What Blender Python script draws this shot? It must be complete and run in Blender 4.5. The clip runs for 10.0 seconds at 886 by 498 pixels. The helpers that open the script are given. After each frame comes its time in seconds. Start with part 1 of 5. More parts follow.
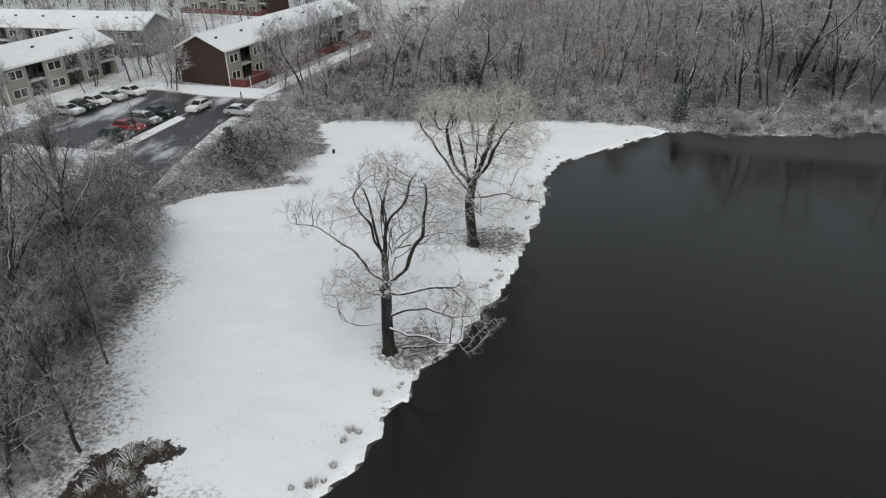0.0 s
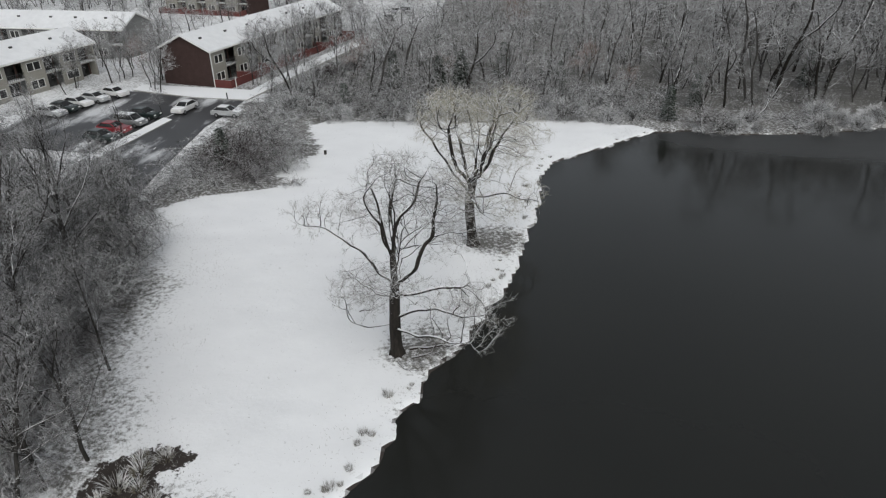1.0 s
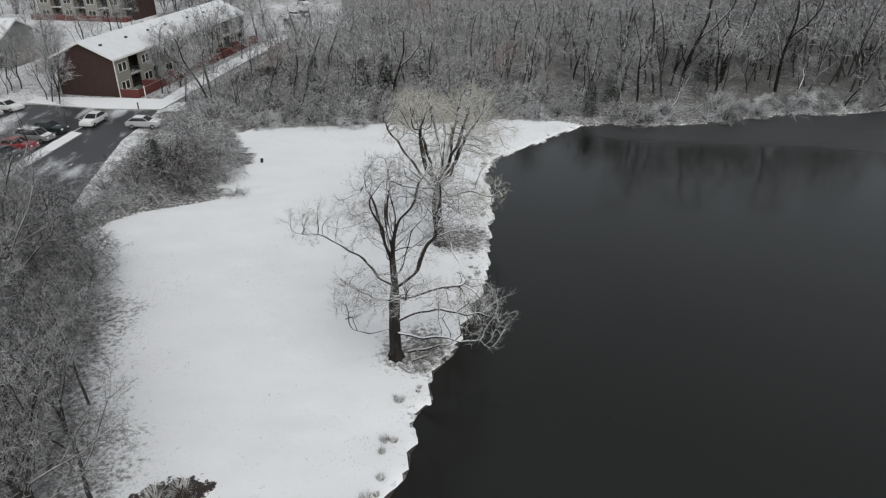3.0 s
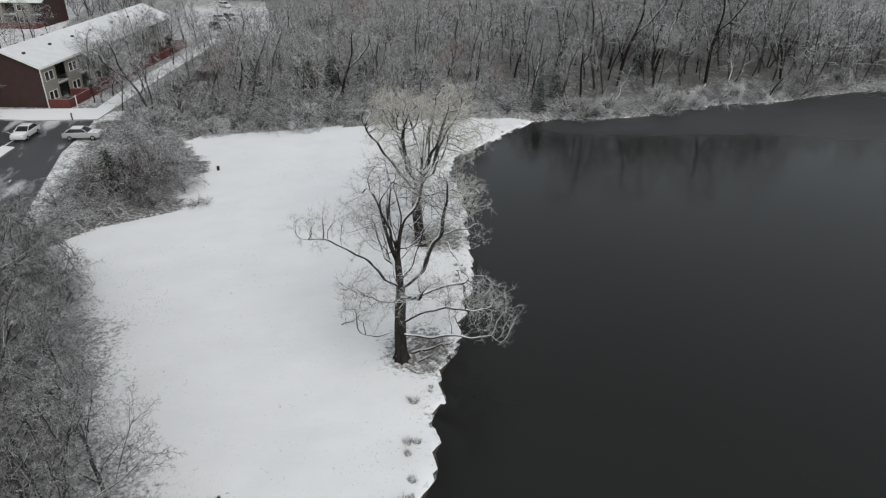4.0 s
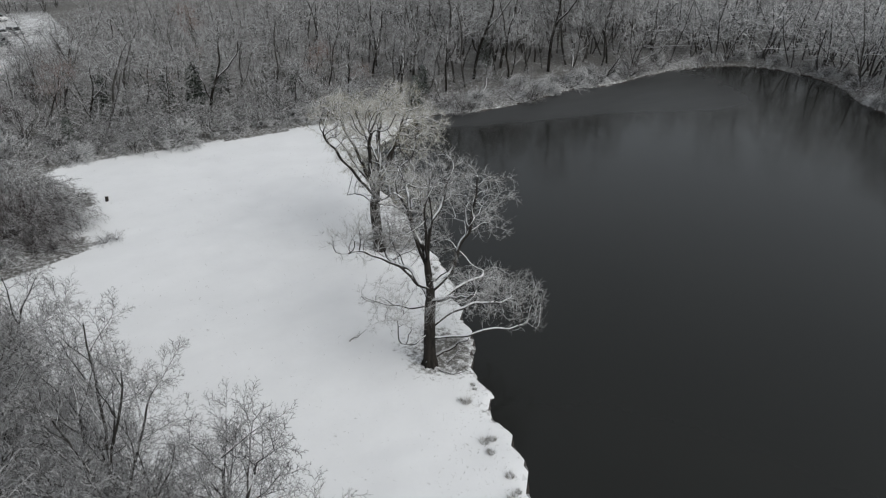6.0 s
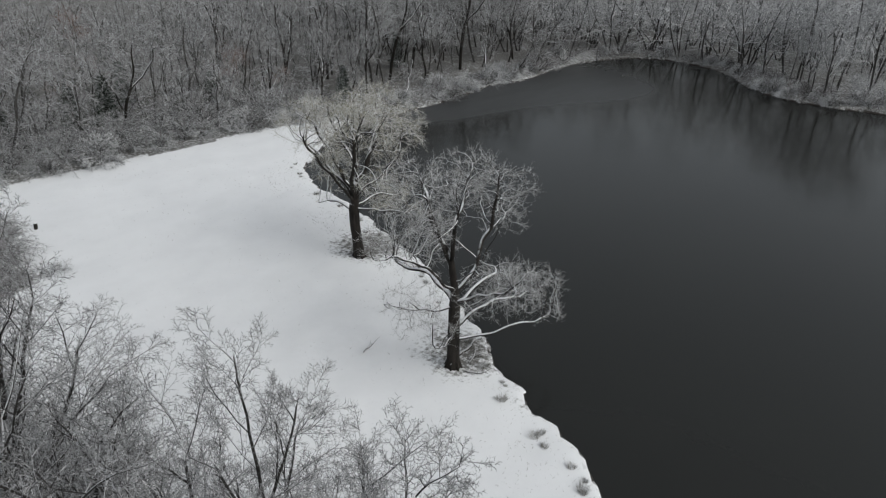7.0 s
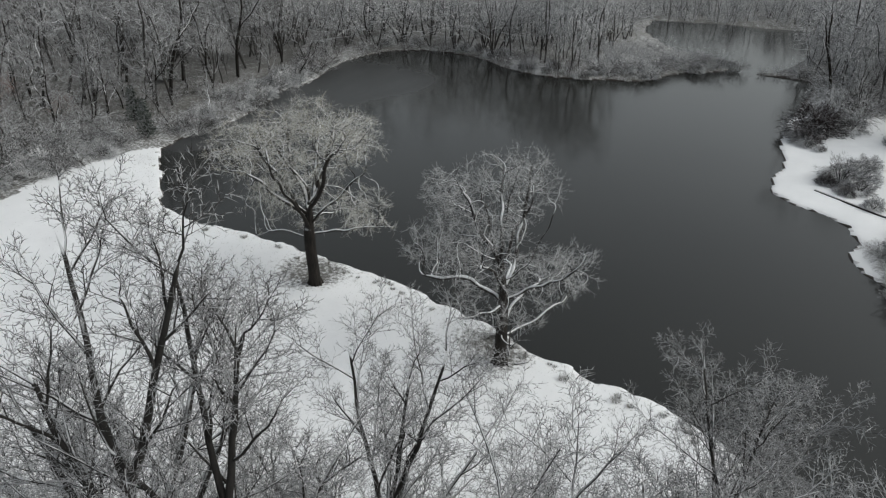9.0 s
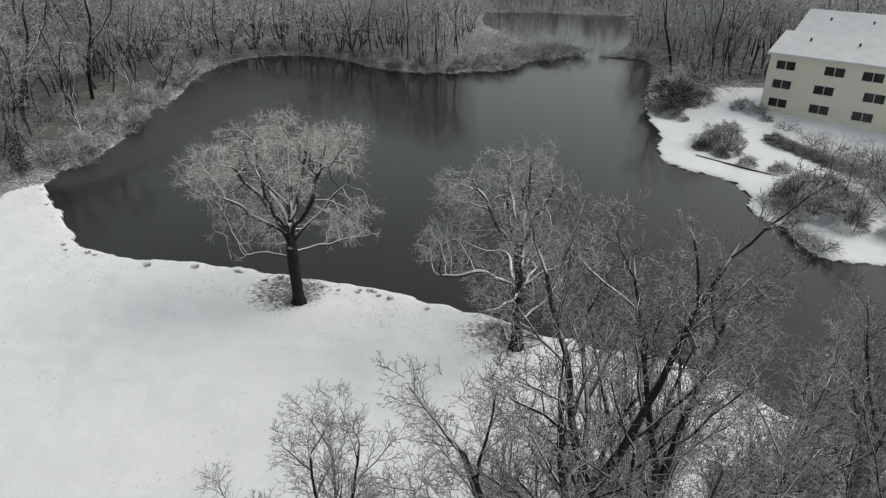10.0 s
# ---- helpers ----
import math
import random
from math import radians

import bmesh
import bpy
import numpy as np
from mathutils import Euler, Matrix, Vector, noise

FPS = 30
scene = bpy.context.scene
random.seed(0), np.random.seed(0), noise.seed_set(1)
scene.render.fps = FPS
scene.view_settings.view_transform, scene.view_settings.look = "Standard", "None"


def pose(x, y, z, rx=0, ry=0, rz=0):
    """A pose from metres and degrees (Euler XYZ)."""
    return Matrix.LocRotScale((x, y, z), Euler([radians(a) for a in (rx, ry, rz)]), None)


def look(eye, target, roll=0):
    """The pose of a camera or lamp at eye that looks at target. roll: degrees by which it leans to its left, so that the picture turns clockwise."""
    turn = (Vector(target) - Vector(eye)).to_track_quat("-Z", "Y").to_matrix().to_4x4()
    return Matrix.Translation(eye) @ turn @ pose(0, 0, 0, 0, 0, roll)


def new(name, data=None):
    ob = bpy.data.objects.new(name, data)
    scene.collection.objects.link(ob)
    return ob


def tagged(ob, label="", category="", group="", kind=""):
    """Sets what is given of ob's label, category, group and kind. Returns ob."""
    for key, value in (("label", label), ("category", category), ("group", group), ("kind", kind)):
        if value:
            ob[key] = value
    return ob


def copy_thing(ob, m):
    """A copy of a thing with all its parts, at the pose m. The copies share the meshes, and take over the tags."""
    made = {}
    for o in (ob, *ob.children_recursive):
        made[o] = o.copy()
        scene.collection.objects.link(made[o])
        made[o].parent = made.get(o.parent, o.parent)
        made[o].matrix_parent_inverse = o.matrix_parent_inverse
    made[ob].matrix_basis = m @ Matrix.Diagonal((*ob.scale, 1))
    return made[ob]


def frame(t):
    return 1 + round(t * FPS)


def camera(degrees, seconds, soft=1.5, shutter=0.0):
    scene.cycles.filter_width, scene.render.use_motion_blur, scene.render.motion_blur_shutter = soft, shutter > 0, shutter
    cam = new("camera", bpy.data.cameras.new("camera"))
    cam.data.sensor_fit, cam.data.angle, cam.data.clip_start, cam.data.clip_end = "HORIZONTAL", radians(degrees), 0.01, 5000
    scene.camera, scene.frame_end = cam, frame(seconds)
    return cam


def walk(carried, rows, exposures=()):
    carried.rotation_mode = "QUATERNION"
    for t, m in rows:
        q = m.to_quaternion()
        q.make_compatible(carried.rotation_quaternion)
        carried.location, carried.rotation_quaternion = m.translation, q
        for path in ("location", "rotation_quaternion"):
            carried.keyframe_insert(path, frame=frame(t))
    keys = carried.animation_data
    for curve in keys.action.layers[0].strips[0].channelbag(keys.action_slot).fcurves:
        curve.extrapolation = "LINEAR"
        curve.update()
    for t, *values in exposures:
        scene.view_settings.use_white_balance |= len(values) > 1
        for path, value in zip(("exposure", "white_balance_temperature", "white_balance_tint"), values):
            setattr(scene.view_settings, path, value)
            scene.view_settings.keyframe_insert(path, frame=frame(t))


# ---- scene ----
cam = camera(66.2, 10.0, soft=1.2)
PATH = [
    (0, (-0.191, 2.337, 28.908), (-0.326, 4.102, 27.977), -1.3),
    (0.5, (-1.136, 2.338, 28.881), (-1.241, 4.104, 27.95), -1.1),
    (1, (-2.297, 2.319, 28.849), (-2.363, 4.088, 27.919), -0.9),
    (1.5, (-3.673, 2.302, 28.807), (-3.69, 4.073, 27.879), -0.8),
    (2, (-5.309, 2.34, 28.765), (-5.242, 4.111, 27.838), -0.5),
    (3.5, (-11.942, 3.034, 28.604), (-11.575, 4.771, 27.682), 0.3),
    (4, (-14.669, 3.645, 28.535), (-14.185, 5.354, 27.614), 0.4),
    (4.5, (-17.614, 4.53, 28.439), (-17.006, 6.199, 27.521), 0.7),
    (5, (-20.876, 5.768, 28.337), (-20.138, 7.386, 27.421), 0.7),
    (5.5, (-24.188, 7.519, 28.242), (-23.314, 9.069, 27.328), 0.8),
    (7, (-33.867, 16.008, 27.379), (-32.582, 17.25, 26.48), 1.3),
    (7.5, (-36.891, 19.612, 27.32), (-35.478, 20.708, 26.424), 1.5),
    (8, (-39.627, 23.831, 27.345), (-38.094, 24.754, 26.452), 1.8),
    (8.5, (-42.106, 28.639, 27.364), (-40.47, 29.366, 26.473), 1.8),
    (9, (-44.13, 33.951, 27.403), (-42.412, 34.461, 26.514), 1.8),
    (9.5, (-45.633, 39.57, 27.473), (-43.861, 39.844, 26.587), 1.5),
    (10, (-46.743, 45.368, 27.575), (-44.949, 45.395, 26.692), 0.8),
]
walk(cam, [(t, look(eye, target, roll)) for t, eye, target, roll in PATH], exposures=[(0.0, 0.0, 6440, 7), (4.0, -0.01, 6460, 7), (7.5, -0.12, 6420, 6), (9.0, 0.02, 6500, 5), (9.5, 0.09, 6540, 6), (10.0, 0.05, 6620, 5)])

# ---- world and light ----
SUN_UP, SUN_ROUND = 44.0, 166.0
world = bpy.data.worlds.new("world")
scene.world = world
world.use_nodes = True
wn = world.node_tree.nodes
wl = world.node_tree.links
wn.clear()
sky = wn.new("ShaderNodeTexSky")
sky.sky_type = "NISHITA"
sky.sun_disc = False
sky.sun_elevation = radians(SUN_UP)
sky.sun_rotation = radians(SUN_ROUND)
sky.air_density = 1.0
sky.dust_density = 4.0
cloud = wn.new("ShaderNodeHueSaturation")
cloud.inputs["Saturation"].default_value = 0.26
bgd = wn.new("ShaderNodeBackground")
bgd.inputs["Strength"].default_value = 0.127
wout = wn.new("ShaderNodeOutputWorld")
wl.new(sky.outputs[0], cloud.inputs["Color"])
wl.new(cloud.outputs[0], bgd.inputs["Color"])
wl.new(bgd.outputs[0], wout.inputs["Surface"])
sun = new("sun", bpy.data.lights.new("sun", "SUN"))
sun.data.energy = 0.50
sun.data.angle = radians(62)
sun.data.color = (1.0, 0.98, 0.95)
sun.matrix_world = look((17.4, -69.8, 69.5), (0, 0, 0))

# ---- materials ----
def nodes_of(name):
    m = bpy.data.materials.new(name)
    m.use_nodes = True
    return m, m.node_tree.nodes, m.node_tree.links, m.node_tree.nodes["Principled BSDF"]


def noise_node(nd, ln, scale, detail=4.0, rough=0.55, coord="Object", stretch=None):
    tc = nd.new("ShaderNodeTexCoord")
    nz = nd.new("ShaderNodeTexNoise")
    nz.inputs["Scale"].default_value = scale
    nz.inputs["Detail"].default_value = detail
    nz.inputs["Roughness"].default_value = rough
    if stretch:
        mp = nd.new("ShaderNodeMapping")
        mp.inputs["Scale"].default_value = stretch
        ln.new(tc.outputs[coord], mp.inputs["Vector"])
        ln.new(mp.outputs[0], nz.inputs["Vector"])
    else:
        ln.new(tc.outputs[coord], nz.inputs["Vector"])
    return nz


def ramp(nd, ln, src, stops):
    r = nd.new("ShaderNodeValToRGB")
    el = r.color_ramp.elements
    while len(el) < len(stops):
        el.new(0.5)
    for e, (p, c) in zip(el, stops):
        e.position = p
        e.color = (c, c, c, 1) if isinstance(c, (int, float)) else (*c, 1)
    ln.new(src, r.inputs[0])
    return r


def mixer(nd, ln, fac, a, b):
    mx = nd.new("ShaderNodeMix")
    mx.data_type = "RGBA"
    ln.new(fac, mx.inputs[0])
    for k, v in ((6, a), (7, b)):
        if isinstance(v, tuple):
            mx.inputs[k].default_value = (*v, 1)
        else:
            ln.new(v, mx.inputs[k])
    return mx.outputs[2]


def calc(nd, ln, op, a, b):
    m = nd.new("ShaderNodeMath")
    m.operation = op
    for k, v in ((0, a), (1, b)):
        if isinstance(v, (int, float)):
            m.inputs[k].default_value = v
        else:
            ln.new(v, m.inputs[k])
    return m.outputs[0]


def bump(nd, ln, bs, src, strength, dist):
    bp = nd.new("ShaderNodeBump")
    bp.inputs["Strength"].default_value = strength
    bp.inputs["Distance"].default_value = dist
    ln.new(src, bp.inputs["Height"])
    ln.new(bp.outputs[0], bs.inputs["Normal"])


SNOW = (0.83, 0.84, 0.86)


def rough_mat(name, col_a, col_b, scale=3.0, rough=0.8, bmp=0.3, dist=0.02, stretch=None, snow=0.0, metal=0.0, patch=2.3, vary=0.7, blur=0.09, wind=0.14):
    """Two-tone grained surface; snow: how readily it lies on what faces up (0: none)."""
    m, nd, ln, bs = nodes_of(name)
    nz = noise_node(nd, ln, scale, 6.0, 0.6, stretch=stretch)
    big = noise_node(nd, ln, scale * 0.13, 2.0)
    both = calc(nd, ln, "ADD", calc(nd, ln, "MULTIPLY", nz.outputs[0], 0.65), calc(nd, ln, "MULTIPLY", big.outputs[0], 0.35))
    f = ramp(nd, ln, both, [(0.36, 0.0), (0.64, 1.0)])
    col = mixer(nd, ln, f.outputs[0], col_a, col_b)
    if snow:
        geo = nd.new("ShaderNodeNewGeometry")
        sp = nd.new("ShaderNodeSeparateXYZ")
        ln.new(geo.outputs["Normal"], sp.inputs[0])
        fine = noise_node(nd, ln, patch, 3.0)
        # the snow came with a west wind
        lie = calc(nd, ln, "ADD", sp.outputs[2], calc(nd, ln, "MULTIPLY", sp.outputs[0], -wind))
        up = calc(nd, ln, "ADD", lie, calc(nd, ln, "ADD", calc(nd, ln, "MULTIPLY", fine.outputs[0], vary), 0.35 - 0.5 * vary))
        g = ramp(nd, ln, up, [(max(0.02, min(0.95, 1.25 - snow - blur)), 0.0), (min(1.0, 1.25 - snow + blur), min(1.0, max(0.3, (2 * blur - max(0.0, 0.25 - snow + blur)) / (2 * blur))))])
        col = mixer(nd, ln, g.outputs[0], col, SNOW)
    ln.new(col, bs.inputs["Base Color"])
    bs.inputs["Roughness"].default_value = rough
    bs.inputs["Metallic"].default_value = metal
    if rough >= 0.85:
        bs.inputs["Specular IOR Level"].default_value = 0.2
    if bmp:
        bump(nd, ln, bs, nz.outputs[0], bmp, dist)
    return m


M_BARK = rough_mat("willow_bark", (0.010, 0.009, 0.008), (0.036, 0.031, 0.027), 5.0, 0.9, 0.9, 0.06, (1, 1, 0.25), snow=0.36)
M_TWIG_W = rough_mat("willow_twig", (0.19, 0.17, 0.105), (0.30, 0.27, 0.18), 1.2, 0.85, 0, snow=0.44, blur=0.45, wind=0.6)
M_TWIG_T1 = rough_mat("willow_twig_brown", (0.045, 0.039, 0.030), (0.11, 0.097, 0.074), 1.2, 0.85, 0, snow=0.40, blur=0.45, wind=0.6)
M_BARK2 = rough_mat("wood_bark", (0.016, 0.015, 0.014), (0.055, 0.051, 0.047), 4.0, 0.9, 0.6, 0.05, (1, 1, 0.25), snow=0.31)
M_TWIG = rough_mat("bare_twig", (0.050, 0.048, 0.047), (0.115, 0.111, 0.108), 0.9, 0.9, 0, snow=0.38, patch=0.35, vary=0.55, blur=0.55)
# lighter than wood_bark; on far trunks the paler tone stands in for haze
M_BARK3 = rough_mat("grey_bark", (0.030, 0.028, 0.027), (0.080, 0.076, 0.072), 4.0, 0.9, 0.6, 0.05, (1, 1, 0.25), snow=0.30)
M_TWIG_NEAR = rough_mat("dark_bare_twig", (0.024, 0.022, 0.021), (0.056, 0.051, 0.048), 1.2, 0.9, 0, snow=0.25, patch=0.8, vary=0.7, blur=0.50, wind=0.3)
M_TWIG_RED = rough_mat("russet_twig", (0.10, 0.055, 0.045), (0.19, 0.12, 0.095), 0.9, 0.9, 0, snow=0.26, blur=0.34)
M_SHRUB = rough_mat("shrub_twig", (0.024, 0.022, 0.021), (0.070, 0.065, 0.061), 0.8, 0.9, 0, snow=0.36, patch=0.6, vary=0.6, blur=0.40)
M_BUSH = rough_mat("frosted_bush_twig", (0.042, 0.040, 0.038), (0.11, 0.105, 0.10), 0.8, 0.9, 0, snow=0.52, patch=0.5, vary=0.5, blur=0.50)
# snowy twigs with a lighter base: distance haze put into the colour
M_HAZED = rough_mat("rime_twig", (0.13, 0.13, 0.13), (0.24, 0.24, 0.235), 0.8, 0.9, 0, snow=0.60, patch=0.45, vary=0.6, blur=0.60)
M_DARKSHRUB = rough_mat("dark_shrub_twig", (0.022, 0.016, 0.016), (0.056, 0.042, 0.041), 0.8, 0.9, 0, snow=0.16, patch=0.6, vary=1.3, blur=0.45)
M_NEEDLE = rough_mat("evergreen_needle", (0.012, 0.02, 0.014), (0.035, 0.05, 0.035), 1.5, 0.8, 0, snow=0.16)
M_GRASS = rough_mat("dry_grass", (0.075, 0.068, 0.052), (0.19, 0.17, 0.13), 1.0, 0.9, 0, snow=0.55, blur=0.4)
M_SOIL = rough_mat("wet_soil", (0.010, 0.008, 0.007), (0.04, 0.031, 0.025), 3.0, 0.85, 0.8, 0.08, snow=0.25)
M_BRICK = rough_mat("red_brick", (0.034, 0.021, 0.019), (0.058, 0.036, 0.033), 9.0, 0.85, 0.3, 0.01)
M_BRICKD = rough_mat("dark_brick", (0.055, 0.032, 0.027), (0.10, 0.062, 0.052), 9.0, 0.85, 0.3, 0.01)
M_SIDING = rough_mat("beige_siding", (0.225, 0.217, 0.192), (0.285, 0.274, 0.242), 1.2, 0.7, 0.1, 0.005, (0.2, 0.2, 8))
M_SIDINGG = rough_mat("grey_siding", (0.15, 0.152, 0.15), (0.205, 0.207, 0.203), 1.2, 0.7, 0.1, 0.005, (0.2, 0.2, 8))
M_CREAM = rough_mat("cream_siding", (0.74, 0.73, 0.61), (0.80, 0.79, 0.67), 0.8, 0.7, 0.1, 0.005, (0.2, 0.2, 6))
M_TRIM = rough_mat("white_trim", (0.62, 0.62, 0.60), (0.74, 0.74, 0.72), 3.0, 0.6, 0.05)
M_FENCE = rough_mat("red_fence_board", (0.085, 0.022, 0.02), (0.15, 0.042, 0.036), 3.0, 0.8, 0.2, 0.01, (4, 4, 0.5), snow=0.35)
M_ROOFSNOW = rough_mat("roof_snow", (0.64, 0.65, 0.67), (0.74, 0.75, 0.77), 0.8, 0.7, 0.3, 0.03)
M_DARK = rough_mat("dark_metal", (0.02, 0.02, 0.02), (0.05, 0.05, 0.05), 4.0, 0.5, 0.05)
M_RUBBER = rough_mat("rubber", (0.012, 0.012, 0.012), (0.025, 0.025, 0.025), 8.0, 0.8, 0.1)
M_CONC = rough_mat("concrete", (0.30, 0.30, 0.29), (0.42, 0.42, 0.40), 3.0, 0.85, 0.2, 0.01, snow=0.72)
M_RIM = rough_mat("wheel_metal", (0.35, 0.35, 0.36), (0.5, 0.5, 0.5), 3.0, 0.35, 0, metal=0.9)


def glass_mat():
    m, nd, ln, bs = nodes_of("window_glass")
    nz = noise_node(nd, ln, 0.7, 2.0)
    f = ramp(nd, ln, nz.outputs[0], [(0.35, 0.012), (0.7, 0.05)])
    ln.new(f.outputs[0], bs.inputs["Base Color"])
    bs.inputs["Roughness"].default_value = 0.08
    return m


M_GLASS = glass_mat()


def car_mat(name, c, snow=1.0):
    m, nd, ln, bs = nodes_of(name)
    geo = nd.new("ShaderNodeNewGeometry")
    sp = nd.new("ShaderNodeSeparateXYZ")
    ln.new(geo.outputs["Normal"], sp.inputs[0])
    nz = noise_node(nd, ln, 1.6, 4.0)
    up = calc(nd, ln, "ADD", calc(nd, ln, "MULTIPLY", sp.outputs[2], 0.6), calc(nd, ln, "MULTIPLY", nz.outputs[0], 0.5))
    g = ramp(nd, ln, up, [(0.97 - 0.22 * snow, 0.0), (1.0 - 0.22 * snow, 1.0)])
    ln.new(mixer(nd, ln, g.outputs[0], c, SNOW), bs.inputs["Base Color"])
    bs.inputs["Roughness"].default_value = 0.3
    bs.inputs["Coat Weight"].default_value = 0.5
    return m


def ground_mat():
    m, nd, ln, bs = nodes_of("snowy_ground")
    at = nd.new("ShaderNodeAttribute")
    at.attribute_name = "cover"
    sp = nd.new("ShaderNodeSeparateColor")
    ln.new(at.outputs["Color"], sp.inputs[0])
    geo = nd.new("ShaderNodeNewGeometry")
    nrm = nd.new("ShaderNodeSeparateXYZ")
    ln.new(geo.outputs["True Normal"], nrm.inputs[0])
    fine = noise_node(nd, ln, 3.2, 8.0, 0.72)
    mid = noise_node(nd, ln, 0.55, 5.0, 0.6)
    wide = noise_node(nd, ln, 0.07, 3.0)
    # grass and litter where the snow is thin
    thin = calc(nd, ln, "ADD", calc(nd, ln, "MULTIPLY", sp.outputs[0], 0.34), calc(nd, ln, "MULTIPLY", mid.outputs[0], 0.16))
    thin = calc(nd, ln, "ADD", thin, calc(nd, ln, "MULTIPLY", fine.outputs[0], 0.62))
    thin = calc(nd, ln, "ADD", thin, calc(nd, ln, "MULTIPLY", wide.outputs[0], 0.10))
    gr = ramp(nd, ln, thin, [(0.575, 0.0), (0.70, 1.0)])
    litter = mixer(nd, ln, fine.outputs[0], (0.045, 0.043, 0.040), (0.18, 0.174, 0.162))
    drift = noise_node(nd, ln, 0.22, 6.0, 0.62, stretch=(1.0, 1.3, 1.0))
    dr = ramp(nd, ln, drift.outputs[0], [(0.30, 0.0), (0.72, 1.0)])
    snowc = mixer(nd, ln, dr.outputs[0], (0.80, 0.81, 0.83), (0.86, 0.87, 0.89))
    col = mixer(nd, ln, gr.outputs[0], snowc, litter)
    # bare wet soil in the open patch and on the cut bank
    so = calc(nd, ln, "ADD", sp.outputs[1], calc(nd, ln, "ADD", calc(nd, ln, "MULTIPLY", calc(nd, ln, "SUBTRACT", fine.outputs[0], 0.5), 1.1), calc(nd, ln, "MULTIPLY", calc(nd, ln, "SUBTRACT", mid.outputs[0], 0.5), 1.3)))
    sr = ramp(nd, ln, so, [(0.47, 0.0), (0.53, 1.0)])
    steep = ramp(nd, ln, nrm.outputs[2], [(0.80, 1.0), (0.90, 0.0)])
    soilf = calc(nd, ln, "MAXIMUM", sr.outputs[0], steep.outputs[0])
    soil = mixer(nd, ln, mid.outputs[0], (0.012, 0.009, 0.008), (0.045, 0.034, 0.028))
    col = mixer(nd, ln, soilf, col, soil)
    ln.new(col, bs.inputs["Base Color"])
    bs.inputs["Roughness"].default_value = 0.8
    h = calc(nd, ln, "ADD", fine.outputs[0], calc(nd, ln, "MULTIPLY", mid.outputs[0], 2.0))
    bump(nd, ln, bs, h, 0.5, 0.06)
    return m


def water_mat():
    m, nd, ln, bs = nodes_of("pond_water")
    at = nd.new("ShaderNodeAttribute")
    at.attribute_name = "film"
    nz = noise_node(nd, ln, 0.06, 3.0)
    streak = noise_node(nd, ln, 0.16, 5.0, 0.6, stretch=(0.5, 1.6, 1.0))
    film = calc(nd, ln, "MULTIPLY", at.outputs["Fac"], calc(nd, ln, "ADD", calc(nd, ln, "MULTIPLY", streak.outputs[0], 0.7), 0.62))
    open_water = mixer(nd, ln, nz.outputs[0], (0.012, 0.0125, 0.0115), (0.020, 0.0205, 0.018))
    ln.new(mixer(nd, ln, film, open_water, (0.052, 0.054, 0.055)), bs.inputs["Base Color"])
    bs.inputs["IOR"].default_value = 1.40
    ln.new(calc(nd, ln, "ADD", calc(nd, ln, "MULTIPLY", film, 0.30), 0.11), bs.inputs["Roughness"])
    rip = noise_node(nd, ln, 1.6, 3.0)
    bump(nd, ln, bs, rip.outputs[0], 0.06, 0.05)
    return m


def asphalt_mat():
    m, nd, ln, bs = nodes_of("wet_asphalt")
    fine = noise_node(nd, ln, 6.0, 6.0, 0.7)
    slush = noise_node(nd, ln, 0.35, 5.0, 0.6, stretch=(1.0, 0.28, 1.0))
    base = mixer(nd, ln, fine.outputs[0], (0.03, 0.031, 0.034), (0.07, 0.07, 0.074))
    g = ramp(nd, ln, slush.outputs[0], [(0.50, 0.0), (0.66, 0.85)])
    ln.new(mixer(nd, ln, g.outputs[0], base, (0.70, 0.71, 0.73)), bs.inputs["Base Color"])
    bs.inputs["Roughness"].default_value = 0.42
    bump(nd, ln, bs, fine.outputs[0], 0.2, 0.01)
    return m


M_GROUND, M_WATER, M_ASPHALT = ground_mat(), water_mat(), asphalt_mat()


# ---- mesh helpers ----
def part(name, bm, material, parent=None, label="", smooth=False):
    """One mesh object from a bmesh or a (verts, faces) pair, under a thing or a part."""
    me = bpy.data.meshes.new(name)
    if isinstance(bm, tuple):
        me.from_pydata(bm[0], [], bm[1])
    else:
        bmesh.ops.recalc_face_normals(bm, faces=bm.faces[:])
        bm.to_mesh(me)
        bm.free()
    me.materials.append(material)
    if smooth:
        me.shade_smooth()
    ob = new(name, me)
    if parent:
        ob.parent = parent
    if label:
        tagged(ob, label)
    return ob


def thing(name, label, category, m=None, group="", kind=""):
    ob = new(name)
    ob.empty_display_size = 0.5
    if m:
        ob.matrix_basis = m
    return tagged(ob, label, category, group, kind)


def box(bm, x0, x1, y0, y1, z0, z1, bevel=0.0):
    r = bmesh.ops.create_cube(bm, size=1.0)
    vs = r["verts"]
    for v in vs:
        v.co = Vector(((x0 + x1) / 2 + v.co.x * (x1 - x0), (y0 + y1) / 2 + v.co.y * (y1 - y0), (z0 + z1) / 2 + v.co.z * (z1 - z0)))
    if bevel:
        es = list({e for v in vs for e in v.link_edges})
        bmesh.ops.bevel(bm, geom=es, offset=bevel, segments=2, affect="EDGES", profile=0.6)


def a_box(*b, bevel=0.0):
    bm = bmesh.new()
    box(bm, *b, bevel=bevel)
    return bm


def prism(bm, outline, z0, z1):
    """An upright slab on a plan outline."""
    vs = [bm.verts.new((x, y, z0)) for x, y in outline]
    f = bm.faces.new(vs)
    r = bmesh.ops.extrude_face_region(bm, geom=[f])
    bmesh.ops.translate(bm, verts=[v for v in r["geom"] if isinstance(v, bmesh.types.BMVert)], vec=(0, 0, z1 - z0))


